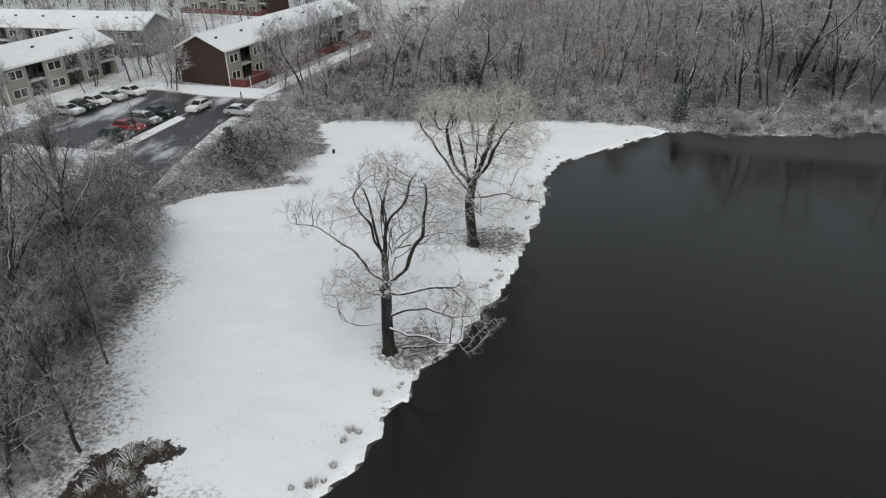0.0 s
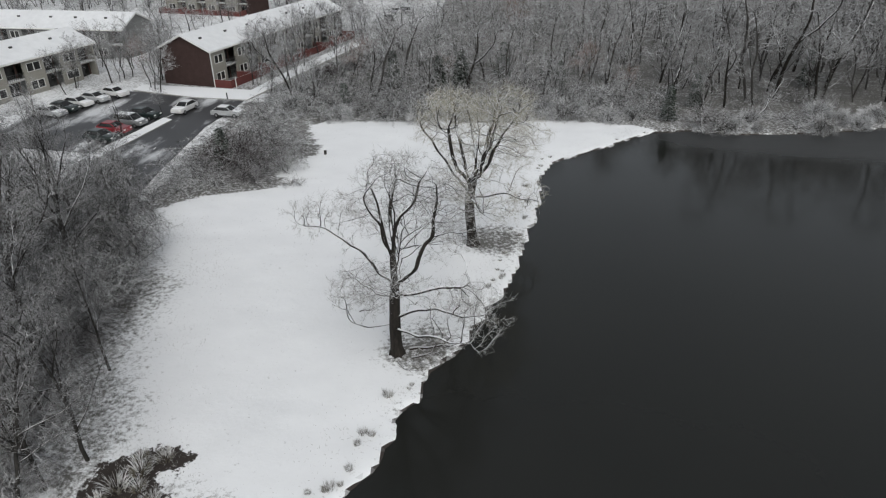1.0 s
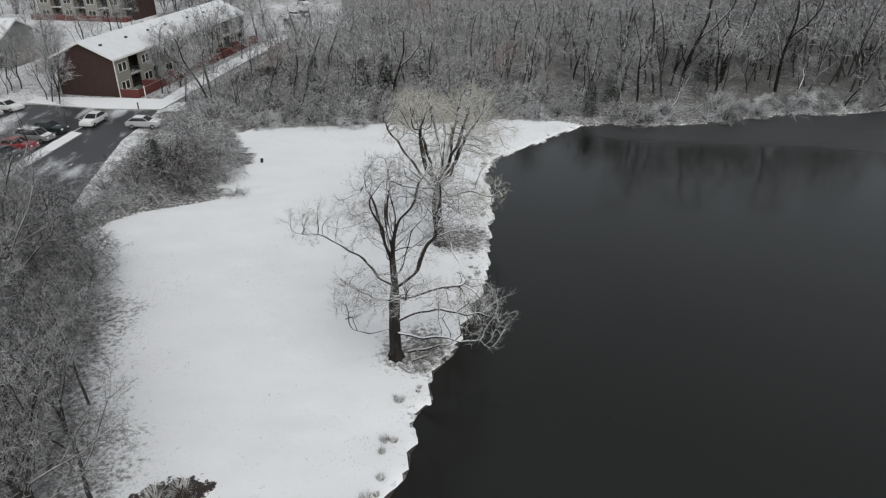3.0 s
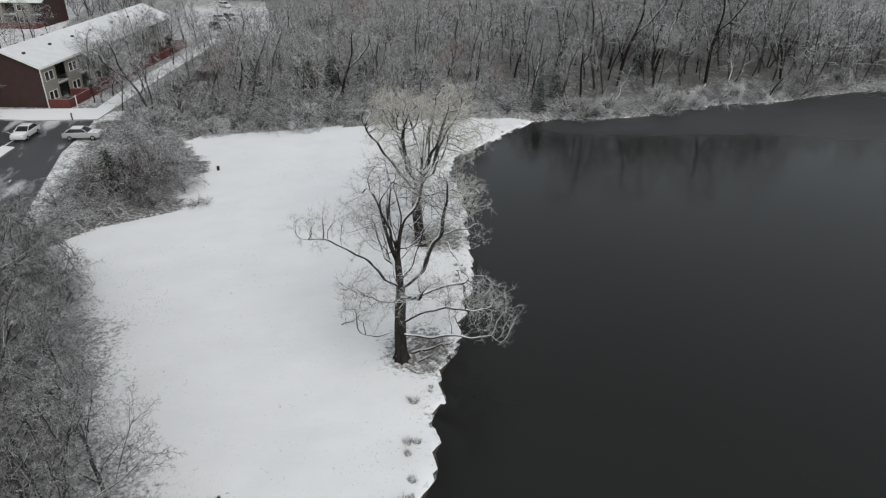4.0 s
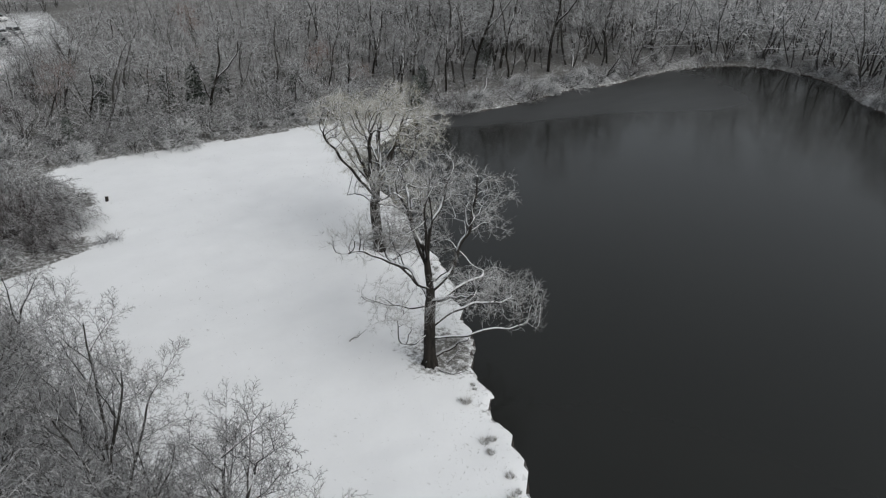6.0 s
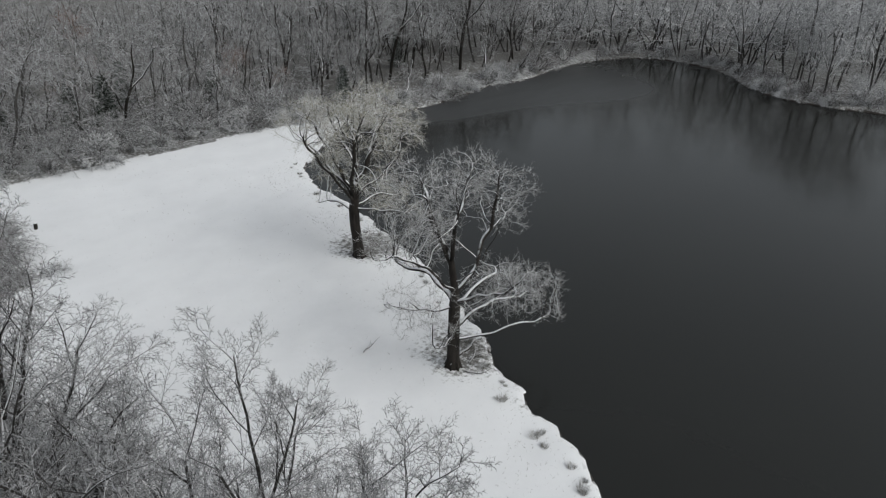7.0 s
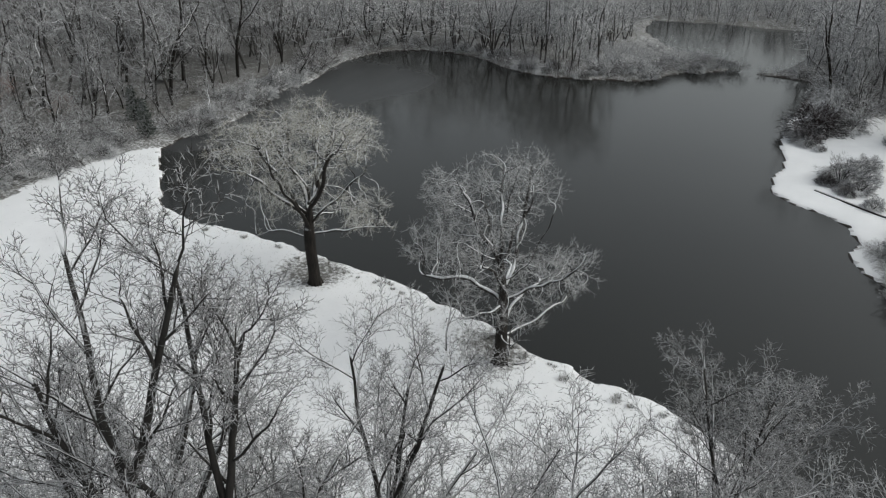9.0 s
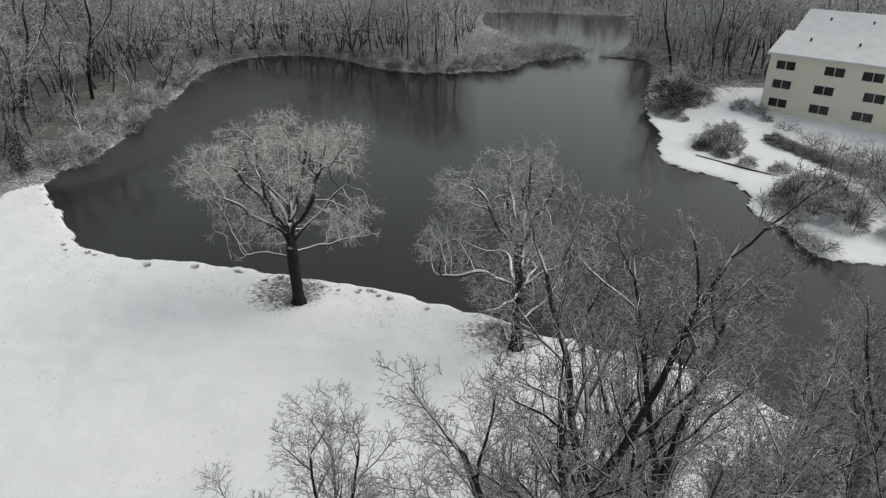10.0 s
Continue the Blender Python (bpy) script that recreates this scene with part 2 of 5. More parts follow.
# ---- plan: shore and ground height ----
WEST_SHORE = [(-13.6, 24.0), (-11.1, 26.3), (-9.4, 28.1), (-8.0, 30.0), (-6.7, 34.0), (-5.4, 37.3), (-4.6, 39.6), (-3.3, 41.2), (-2.2, 43.6), (-0.5, 47.6),
              (0.5, 50.0), (2.05, 54.1), (3.35, 59.6), (4.75, 65.0), (5.55, 70.2), (5.95, 74.5), (8.35, 79.6), (14.5, 84.4), (22.0, 90.3)]
NORTH_SHORE = [(28.0, 91.3), (33.5, 89.8), (44.4, 90.2), (55.6, 92.4), (63.0, 91.2), (78.9, 93.3), (90.5, 92.0), (97.5, 88.5), (101.0, 82.0), (100.5, 75.0),
               (96.8, 68.2), (88.7, 60.0), (85.8, 52.0), (87.0, 44.0), (90.0, 35.0), (98.5, 30.5), (105.0, 22.0), (110.0, 18.6)]
FAR_SHORE = [(112.5, 21.5), (125.0, 29.0), (140.0, 34.0), (162.0, 38.5), (172.0, 33.0), (177.0, 11.0), (174.0, -9.0), (164.0, -11.0), (150.0, -4.0), (128.0, 2.0), (111.0, 9.0), (106.0, 14.0), (102.0, 5.0)]
EAST_SHORE = [(85.0, 8.0), (67.0, 13.5), (55.0, 15.6), (47.0, 16.2), (39.2, 18.7), (33.7, 17.7), (29.9, 13.6), (24.6, 12.4), (19.6, 14.0), (14.8, 12.0), (9.2, 12.0), (7.8, 6.5),
              (4.0, -4.0), (-6.0, -10.0), (-16.0, -4.0), (-19.0, 8.0), (-16.5, 19.0)]


def rounded(pts, step=0.9):
    """A closed smooth line through the points."""
    out = []
    n = len(pts)
    P = [np.array(p) for p in pts]
    for i in range(n):
        a, b, c, d = P[i - 1], P[i], P[(i + 1) % n], P[(i + 2) % n]
        k = max(2, int(np.linalg.norm(c - b) / step))
        for j in range(k):
            u = j / k
            out.append(0.5 * (2 * b + (c - a) * u + (2 * a - 5 * b + 4 * c - d) * u * u + (3 * b - a - 3 * c + d) * u ** 3))
    return np.array(out)


SHORE = rounded(WEST_SHORE + NORTH_SHORE + FAR_SHORE + EAST_SHORE)
FIELD = rounded([(-13.5, 24.0), (-19.0, 25.0), (-24.5, 27.5), (-26.0, 33.0), (-29.2, 40.0), (-29.6, 48.0), (-31.0, 53.0), (-34.5, 61.5), (-31.0, 67.0), (-25.9, 69.5), (-21.9, 71.4), (-24.0, 76.6),
                 (-20.6, 82.6), (-23.4, 91.8), (-21.0, 94.3), (-12.0, 94.4), (2.3, 93.8), (10.0, 94.4), (17.5, 93.0), (23.0, 91.0), (40.0, 70.0), (20.0, 40.0), (0.0, 20.0)])


def reach(line, xs, ys):
    """Distance to a closed line, positive inside it."""
    xs, ys = np.ravel(xs).astype(float), np.ravel(ys).astype(float)
    best = np.full(xs.shape, 1e18)
    odd = np.zeros(xs.shape, bool)
    for a, b in zip(line, np.roll(line, -1, 0)):
        ab = b - a
        u = np.clip(((xs - a[0]) * ab[0] + (ys - a[1]) * ab[1]) / (ab @ ab + 1e-12), 0, 1)
        best = np.minimum(best, (xs - a[0] - u * ab[0]) ** 2 + (ys - a[1] - u * ab[1]) ** 2)
        if a[1] != b[1]:
            odd ^= ((a[1] > ys) != (b[1] > ys)) & (xs < (b[0] - a[0]) * (ys - a[1]) / (b[1] - a[1]) + a[0])
    return np.where(odd, 1, -1) * np.sqrt(best)


def soft(v):
    v = np.clip(v, 0, 1)
    return v * v * (3 - 2 * v)


def ripple(xs, ys):
    """Small bays and points of the bank."""
    return np.array([0.50 * noise.noise((x * 0.5, y * 0.5, 0)) + 0.17 * noise.noise((x * 1.7, y * 1.7, 5)) for x, y in zip(xs, ys)])


def land(xs, ys):
    """Height of the ground away from the water."""
    xs, ys = np.asarray(xs, float), np.asarray(ys, float)
    z = 0.45 + 0.55 * soft((-xs - 22) / 10) * soft((ys - 60) / 15)
    z = z + 1.0 * soft((xs - 35) / 15) * soft((14 - ys) / 10)
    return z + 1.6 * soft((ys - 110) / 120) * soft((xs + 20) / 30)


SEG_A, SEG_D = SHORE, np.roll(SHORE, -1, 0) - SHORE


def ground_z(x, y):
    u = np.clip(((x - SEG_A[:, 0]) * SEG_D[:, 0] + (y - SEG_A[:, 1]) * SEG_D[:, 1]) / ((SEG_D ** 2).sum(1) + 1e-12), 0, 1)
    d = math.sqrt(((x - SEG_A[:, 0] - u * SEG_D[:, 0]) ** 2 + (y - SEG_A[:, 1] - u * SEG_D[:, 1]) ** 2).min())
    z = float(land(x, y))
    return z if d > 10 else 0.16 + (z - 0.16) * (1 - math.exp(-d / 2.2))


def spread(lo, hi, inner, step, grow_to=2600.0):
    """Grid lines: fine between lo and hi, wider and wider outside."""
    vals = list(np.arange(lo, hi + 1e-6, step)) if inner is None else list(inner)
    s = step
    a, b = vals[0], vals[-1]
    left, right = [], []
    while a > -grow_to or b < grow_to:
        s *= 1.22
        a -= s
        b += s
        left.append(a)
        right.append(b)
    return np.array(left[::-1] + vals + right)


def build_ground():
    xs = spread(0, 0, list(np.arange(-60, -14, 1.0)) + list(np.arange(-14, 12, 0.4)) + list(np.arange(12, 66, 0.5)) + list(np.arange(66, 115, 1.0)), 1.0)
    ys = spread(0, 0, list(np.arange(0, 24, 0.5)) + list(np.arange(24, 94, 0.4)) + list(np.arange(94, 130, 1.2)), 1.0)
    X, Y = np.meshgrid(xs, ys)
    X, Y = X.ravel(), Y.ravel()
    d = -reach(SHORE, X, Y)
    near = np.abs(d) < 8
    w = np.zeros_like(d)
    w[near] = ripple(X[near], Y[near])
    d = d + w * soft((8 - np.abs(d)) / 6)
    top = land(X, Y)
    Z = np.where(d > 0, 0.16 + (top - 0.16) * (1 - np.exp(-np.maximum(d, 0) / 2.2)), 0)
    Z = np.where(d <= 0, 0.16 - 1.6 * soft(-d / 1.6) - 0.6 * soft(-d / 8), Z)
    lump = np.array([0.16 * noise.noise((x * 0.16, y * 0.16, 2)) + 0.07 * noise.noise((x * 0.6, y * 0.6, 7)) for x, y in zip(X, Y)])
    Z = Z + np.where(d > 0, lump * soft(d / 4), 0)
    nx, ny = len(xs), len(ys)
    faces = [(j * nx + i, j * nx + i + 1, (j + 1) * nx + i + 1, (j + 1) * nx + i) for j in range(ny - 1) for i in range(nx - 1)]
    ob = part("ground", (np.column_stack([X, Y, Z]).tolist(), faces), M_GROUND, smooth=True)
    # red: thin snow; green: bare soil
    f = reach(FIELD, X, Y)
    thin = np.where(f > 0, 0.70 * soft(1 - f / 8) * soft((-X - 8) / 10) * soft((62 - Y) / 14), 0.70 - 0.22 * soft((34 - Y) / 8) * (X < 0) + 0.12 * soft((Y - 96) / 4) + 0.06 * soft((X - 84) / 6) * (Y <= 96))
    lawn = ((X > 8) & (X < 72) & (Y < 24)) | ((X < -35) & (Y > 66)) | ((X < -18) & (Y > 103) & (X < -26 + (Y - 103) * 0.2))
    thin = np.where(lawn & (f <= 0), np.where(X < -18, np.where((Y > 108) & (X > -56), 0.66, 0.48), 0.12), thin)
    thin = np.where((X > -34) & (X < -8) & (Y > 166) & (Y < 222), 0.55, thin)
    thin = np.maximum(thin, 0.13 * (f > 0))
    thin = np.maximum(thin, 0.30 * soft(1 - d / 2.5) * (f > -2))
    for tx, ty, tr in ((-5.3, 41.6, 4.5), (0.4, 58.5, 5.0)):
        thin = np.maximum(thin, 0.75 * soft(1.2 - np.hypot(X - tx, Y - ty) / tr))
    bare = np.zeros_like(X)
    for px, py, rx, ry in ((-20.8, 29.3, 1.5, 1.7), (-19.4, 30.4, 1.4, 0.9), (-21.4, 27.8, 1.4, 1.5), (-18.6, 27.6, 0.7, 0.5), (-21.8, 26.4, 1.4, 1.2)):
        bare = np.maximum(bare, 1.25 - 0.6 * np.hypot((X - px) / rx, (Y - py) / ry))
    bare = np.clip(bare, 0, 1)
    attr = ob.data.color_attributes.new("cover", "FLOAT_COLOR", "POINT")
    attr.data.foreach_set("color", np.column_stack([np.clip(thin, 0, 1), bare, np.zeros_like(X), np.ones_like(X)]).ravel())
    return tagged(ob, "snow-covered meadow and woodland ground with grass showing through", "ground", kind="structure")


build_ground()
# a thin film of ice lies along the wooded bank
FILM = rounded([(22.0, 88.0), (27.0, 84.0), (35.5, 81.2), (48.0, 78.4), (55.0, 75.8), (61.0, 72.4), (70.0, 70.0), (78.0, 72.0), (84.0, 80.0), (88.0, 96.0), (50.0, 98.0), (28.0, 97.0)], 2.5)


def build_water():
    xs, ys = np.arange(-35.0, 195.1, 2.0), np.arange(-40.0, 120.1, 2.0)
    X, Y = [q.ravel() for q in np.meshgrid(xs, ys)]
    n = len(xs)
    faces = [(j * n + i, j * n + i + 1, (j + 1) * n + i + 1, (j + 1) * n + i) for j in range(len(ys) - 1) for i in range(n - 1)]
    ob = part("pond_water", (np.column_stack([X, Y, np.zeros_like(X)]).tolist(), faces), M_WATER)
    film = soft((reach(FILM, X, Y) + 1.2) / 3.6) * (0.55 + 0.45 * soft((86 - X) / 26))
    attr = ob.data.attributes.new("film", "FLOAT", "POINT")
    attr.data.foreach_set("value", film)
    return tagged(ob, "still dark pond water with faint reflections of bare trees", "water", kind="structure")


build_water()


# ---- trees ----
class Wood:
    """Gathers tapered tubes into one mesh."""

    def __init__(self):
        self.v, self.f = [], []

    def tube(self, pts, rad, n=3, point=True):
        base = len(self.v)
        k = len(pts)
        rings = k - 1 if point else k
        for i in range(rings):
            t = (pts[min(i + 1, k - 1)] - pts[max(i - 1, 0)])
            t = t.normalized() if t.length > 1e-9 else Vector((0, 0, 1))
            a = t.cross(Vector((0.31, 0.94, 0.11)))
            a = a.normalized() if a.length > 1e-4 else Vector((1, 0, 0))
            b = t.cross(a)
            for j in range(n):
                an = 2 * math.pi * j / n
                self.v.append(pts[i] + (a * math.cos(an) + b * math.sin(an)) * rad[i])
        for i in range(rings - 1):
            for j in range(n):
                p, q = base + i * n + j, base + i * n + (j + 1) % n
                self.f.append((p, q, q + n, p + n))
        if point:
            self.v.append(pts[-1].copy())
            tip = len(self.v) - 1
            o = base + (rings - 1) * n
            for j in range(n):
                self.f.append((o + j, o + (j + 1) % n, tip))

    def data(self):
        return ([tuple(v) for v in self.v], self.f)


def off_axis(d, angle, turn):
    a = d.cross(Vector((0.2, 0.3, 0.93)))
    a = a.normalized() if a.length > 1e-4 else Vector((1, 0, 0))
    b = d.cross(a)
    return (d * math.cos(angle) + (a * math.cos(turn) + b * math.sin(turn)) * math.sin(angle)).normalized()


def grow(rng, woods, p, d, L, r, lev, spec, roam=0.0):
    """A branch and, from spec's rows, what grows on it. Row: count, length, angle, segments, sides, bend, wiggle, start, mesh, least girth."""
    n, ratio, angle, segs, sides, bend, wig, start, which, least = spec[lev]
    r = max(r, least)
    last = lev == len(spec) - 1
    pts, rad = [p], [r]
    aim = d
    for i in range(segs):
        aim = (aim + Vector((0, 0, bend))).normalized()
        if roam and lev < 2:
            aim = (aim + Vector((rng.uniform(-1, 1), rng.uniform(-1, 1), rng.uniform(-0.3, 0.3))) * roam).normalized()
        d = (d * 0.5 + aim * 0.5 + Vector((rng.uniform(-1, 1), rng.uniform(-1, 1), rng.uniform(-1, 1))) * wig).normalized()
        p = p + d * (L / segs)
        pts.append(p)
        rad.append(max(r * (1 - 0.68 * (i + 1) / segs), 0.004))
    woods[which].tube(pts, rad, sides)
    if last:
        return
    turn = rng.uniform(0, 6.28)
    for i in range(n):
        u = start + (1 - start) * (i + rng.uniform(0.1, 0.9)) / n
        k = min(int(u * segs), segs - 1)
        q = pts[k].lerp(pts[k + 1], u * segs - k)
        ax = (pts[k + 1] - pts[k]).normalized()
        turn += 2.4 + rng.uniform(-0.5, 0.5)
        cl = L * ratio * (1.15 - 0.55 * u) * rng.uniform(0.7, 1.25)
        cr = min(rad[k] * 0.7, r * (0.46 - 0.20 * u) + 0.002)
        grow(rng, woods, q, off_axis(ax, math.radians(angle) * rng.uniform(0.7, 1.25), turn), cl, cr, lev + 1, spec, roam)


def tree_data(seed, height, girth, spec, stems=1, lean=0.13, open_to=0.4, roam=0.0):
    rng = random.Random(seed)
    woods = [Wood(), Wood()]
    for s in range(stems):
        a = s * 6.283 / stems + rng.uniform(0, 1)
        sp = 0.0 if stems == 1 else rng.uniform(0.3 * open_to, open_to)
        d = Vector((math.cos(a) * sp + rng.uniform(-lean, lean), math.sin(a) * sp + rng.uniform(-lean, lean), 1)).normalized()
        p = Vector((math.cos(a) * girth * (stems > 1), math.sin(a) * girth * (stems > 1), -0.25))
        grow(rng, woods, p, d, height * (1 if s == 0 else rng.uniform(0.7, 1.0)), girth, 0, spec, roam)
    return woods[0].data(), woods[1].data()


HEROTREE = [(11, 0.42, 38, 8, 7, 0.04, 0.10, 0.25, 0, 0), (8, 0.50, 40, 5, 4, 0.06, 0.17, 0.15, 0, 0), (7, 0.48, 44, 2, 3, 0.05, 0.2, 0.12, 1, 0.016), (4, 0.58, 46, 1, 3, 0.05, 0.25, 0.1, 1, 0.013), (2, 0.68, 46, 1, 3, 0.03, 0.25, 0.1, 1, 0.010), (0, 0, 0, 1, 3, 0, 0.2, 0, 1, 0.009)]
SHRUB = [(5, 0.66, 34, 4, 3, -0.22, 0.16, 0.2, 0, 0.03), (4, 0.60, 32, 2, 3, -0.32, 0.2, 0.05, 1, 0.022), (2, 0.72, 32, 1, 3, -0.3, 0.2, 0.1, 1, 0.018), (0, 0, 0, 1, 3, -0.2, 0.2, 0, 1, 0.016)]
FINESHRUB = [(6, 0.60, 38, 4, 3, -0.12, 0.2, 0.15, 0, 0.02), (5, 0.58, 36, 2, 3, -0.18, 0.22, 0.05, 1, 0.014), (3, 0.66, 36, 1, 3, -0.14, 0.22, 0.1, 1, 0.013), (0, 0, 0, 1, 3, -0.1, 0.2, 0, 1, 0.010)]
FARTREE = [(7, 0.44, 52, 4, 3, 0.02, 0.2, 0.2, 0, 0), (5, 0.60, 56, 1, 3, 0.02, 0.25, 0.1, 1, 0.034), (3, 0.80, 58, 1, 3, -0.05, 0.25, 0.1, 1, 0.030), (0, 0, 0, 1, 3, -0.05, 0.2, 0, 1, 0.026)]


def tree_thing(name, seed, height, girth, spec, bark, twig, label, category, stems=1, open_to=0.4, roam=0.0):
    t, c = tree_data(seed, height, girth, spec, stems, open_to=open_to, roam=roam)
    ob = thing(name, label, category)
    part("trunk", t, bark, ob, smooth=True)
    part("crown", c, twig, ob)
    return ob


def put(proto, used, x, y, s, turn, label="", z=None, lean=0.0):
    """Stands a copy of a model (the model itself the first time) on the ground."""
    m = pose(x, y, ground_z(x, y) if z is None else z, 0, 0, turn) @ pose(0, 0, 0, lean, 0, 0)
    if proto in used:
        ob = copy_thing(proto, m)
    else:
        used.add(proto)
        proto.matrix_basis = m
        ob = proto
    ob.scale = (s, s, s)
    if label:
        tagged(ob, label)
    return ob


USED = set()
R = random.Random(5)


def cones(nr, P, D, L, r0):
    """Many pointed twigs at once, each a three-sided cone: feet P, directions D, lengths L, girths r0."""
    D = D / np.maximum(np.linalg.norm(D, axis=1, keepdims=True), 1e-9)
    A = np.cross(D, nr.normal(size=D.shape))
    A /= np.maximum(np.linalg.norm(A, axis=1, keepdims=True), 1e-9)
    B = np.cross(D, A)
    ring = [P + (A * math.cos(t) + B * math.sin(t)) * r0[:, None] for t in (0.0, 2.094, 4.189)]
    V = np.stack(ring + [P + D * L[:, None]], 1).reshape(-1, 3)
    i = np.arange(len(P))[:, None] * 4
    F = np.concatenate([i + (0, 1, 3), i + (1, 2, 3), i + (2, 0, 3)])
    return V, F


def sprays(seed, P, D, each, length, girth, wild, sag, second=2):
    """Twigs round the thin shoots, and finer ones on the twigs."""
    nr = np.random.RandomState(seed)
    P, D = np.repeat(P, each, 0), np.repeat(D, each, 0)
    D = D + nr.normal(size=D.shape) * wild + (0, 0, sag)
    D /= np.linalg.norm(D, axis=1, keepdims=True)
    L = length * nr.uniform(0.5, 1.2, len(P))
    V, F = cones(nr, P, D, L, np.full(len(P), girth))
    if second:
        u = nr.uniform(0.25, 0.9, (len(P), second)).reshape(-1, 1)
        P2 = np.repeat(P, second, 0) + np.repeat(D * L[:, None], second, 0) * u
        D2 = np.repeat(D, second, 0) + nr.normal(size=P2.shape) * wild * 1.2 + (0, 0, sag * 1.5)
        V2, F2 = cones(nr, P2, D2, np.repeat(L, second) * 0.62 * nr.uniform(0.6, 1.2, len(P2)), np.full(len(P2), girth * 0.75))
        F = np.concatenate([F, F2 + len(V)])
        V = np.concatenate([V, V2])
    return V, F


def colonise(seed, pos, par, lobes, count, step=0.45, sight=3.2, kill=0.75, rise=0.0, wander=0.25, shell=0.45, rounds=64):
    """Grows shoots from a skeleton towards points scattered in the crown's lobes (x, y, z, radius)."""
    nr = np.random.RandomState(seed)
    lo = np.array(lobes, float)
    w = lo[:, 3] ** 2.5
    k = nr.choice(len(lo), count, p=w / w.sum())
    d = nr.normal(size=(count, 3))
    d /= np.linalg.norm(d, axis=1, keepdims=True)
    A = lo[k, :3] + d * (1.12, 1.12, 0.80) * (lo[k, 3] * nr.uniform(0, 1.1, count) ** shell)[:, None]
    gaps = np.array([noise.noise(Vector(p) * 0.75 + Vector((seed, 0, 0))) for p in A])
    A = A[(A[:, 2] > 0.7) & (gaps > -0.12)]
    pos, par = [np.array(p, float) for p in pos], list(par)
    born = [0] * len(pos)
    N = np.array(pos)
    gap = np.linalg.norm(A[:, None] - N[None], axis=2)
    near, far = gap.argmin(1), gap.min(1)
    for turn in range(rounds):
        act = far < (sight if turn > 8 else sight * 2.2)
        if not act.any():
            break
        pull = np.zeros((len(pos), 3))
        to = A[act] - N[near[act]]
        np.add.at(pull, near[act], to / np.maximum(np.linalg.norm(to, axis=1, keepdims=True), 1e-6))
        fresh = []
        for i in np.nonzero((pull ** 2).sum(1) > 1e-9)[0]:
            if born[i] >= 3:
                continue
            v = pull[i] / np.linalg.norm(pull[i]) + nr.normal(size=3) * wander + (0, 0, rise)
            if par[i] >= 0:
                back = N[i] - N[par[i]]
                v = v + 0.55 * back / max(np.linalg.norm(back), 1e-6)
            fresh.append(N[i] + v / np.linalg.norm(v) * step)
            par.append(int(i))
            born[i] += 1
            born.append(0)
        if not fresh:
            break
        base = len(pos)
        pos += fresh
        N = np.array(pos)
        gap = np.linalg.norm(A[:, None] - N[None, base:], axis=2)
        j, g = gap.argmin(1), gap.min(1)
        better = g < far
        near, far = np.where(better, j + base, near), np.where(better, g, far)
        live = far > kill
        A, near, far = A[live], near[live], far[live]
        if not len(A):
            break
    return N, par


def clad(N, par, girth, thin, least, seed, each, length, fuzz, wild, sag, swell=0.0, power=2.25, second=2):
    """Wood on a skeleton: stem, limbs and fine crown as (verts, faces). Girth grows with what a shoot carries."""
    n = len(N)
    kids = [[] for i in range(n)]
    for i, p in enumerate(par):
        if p >= 0:
            kids[p].append(i)
    load = np.zeros(n)
    for i in range(n - 1, -1, -1):
        load[i] = (sum(load[k] ** power for k in kids[i])) ** (1 / power) if kids[i] else 1.0
    r = least + (girth - least) * ((load - 1) / (load[0] - 1)) ** 1.05
    smooth = N.copy()
    for i in range(1, n):
        if kids[i]:
            k = max(kids[i], key=lambda q: load[q])
            smooth[i] = 0.5 * N[i] + 0.25 * N[par[i]] + 0.25 * N[k]
    limb, crown = Wood(), Wood()
    jobs = [(0, -1)]
    stem = None
    while jobs:
        i, p = jobs.pop()
        chain, rad = ([smooth[p]], [min(r[p], r[i] * 1.15)]) if p >= 0 else ([], [])
        while True:
            chain.append(smooth[i])
            rad.append(r[i])
            if not kids[i]:
                break
            order = sorted(kids[i], key=lambda q: -load[q])
            jobs += [(q, i) for q in order[1:]]
            i = order[0]
        if stem is None and swell:
            rad = [q * (1 + swell * math.exp(-max(0.0, c[2]) / 0.5)) for q, c in zip(rad, chain)]
        pts = [Vector(c) for c in chain]
        cut = next((q for q in range(len(rad)) if rad[q] < thin), len(rad))
        if cut >= 2:
            top = min(cut + 1, len(pts))
            part_of = limb
            if stem is None:
                stem = part_of = Wood()
            a = 0
            for lim, sides in ((0.2, 10), (0.08, 6), (0.0, 4)):
                e = next((q for q in range(a, top) if rad[q] < lim), top)
                if e - a >= 1 and (e < top or e - a >= 2):
                    stop = min(e + 1, top)
                    part_of.tube(pts[a:stop], rad[a:stop], sides, point=stop == top)
                a = e
        if cut < len(pts) - 1:
            crown.tube(pts[max(cut - 1, 0):], rad[max(cut - 1, 0):], 3)
    idx = np.array([i for i in range(1, n) if r[i] < fuzz])
    D = N[idx] - N[np.array(par)[idx]]
    D /= np.maximum(np.linalg.norm(D, axis=1, keepdims=True), 1e-9)
    V, F = sprays(seed + 1, smooth[idx], D, each, length, least * 0.8, wild, sag, second)
    cv, cf = crown.data()
    base = len(cv)
    cv = cv + V.tolist()
    cf = cf + (F + base).tolist()
    return (stem or Wood()).data(), limb.data(), (cv, cf)


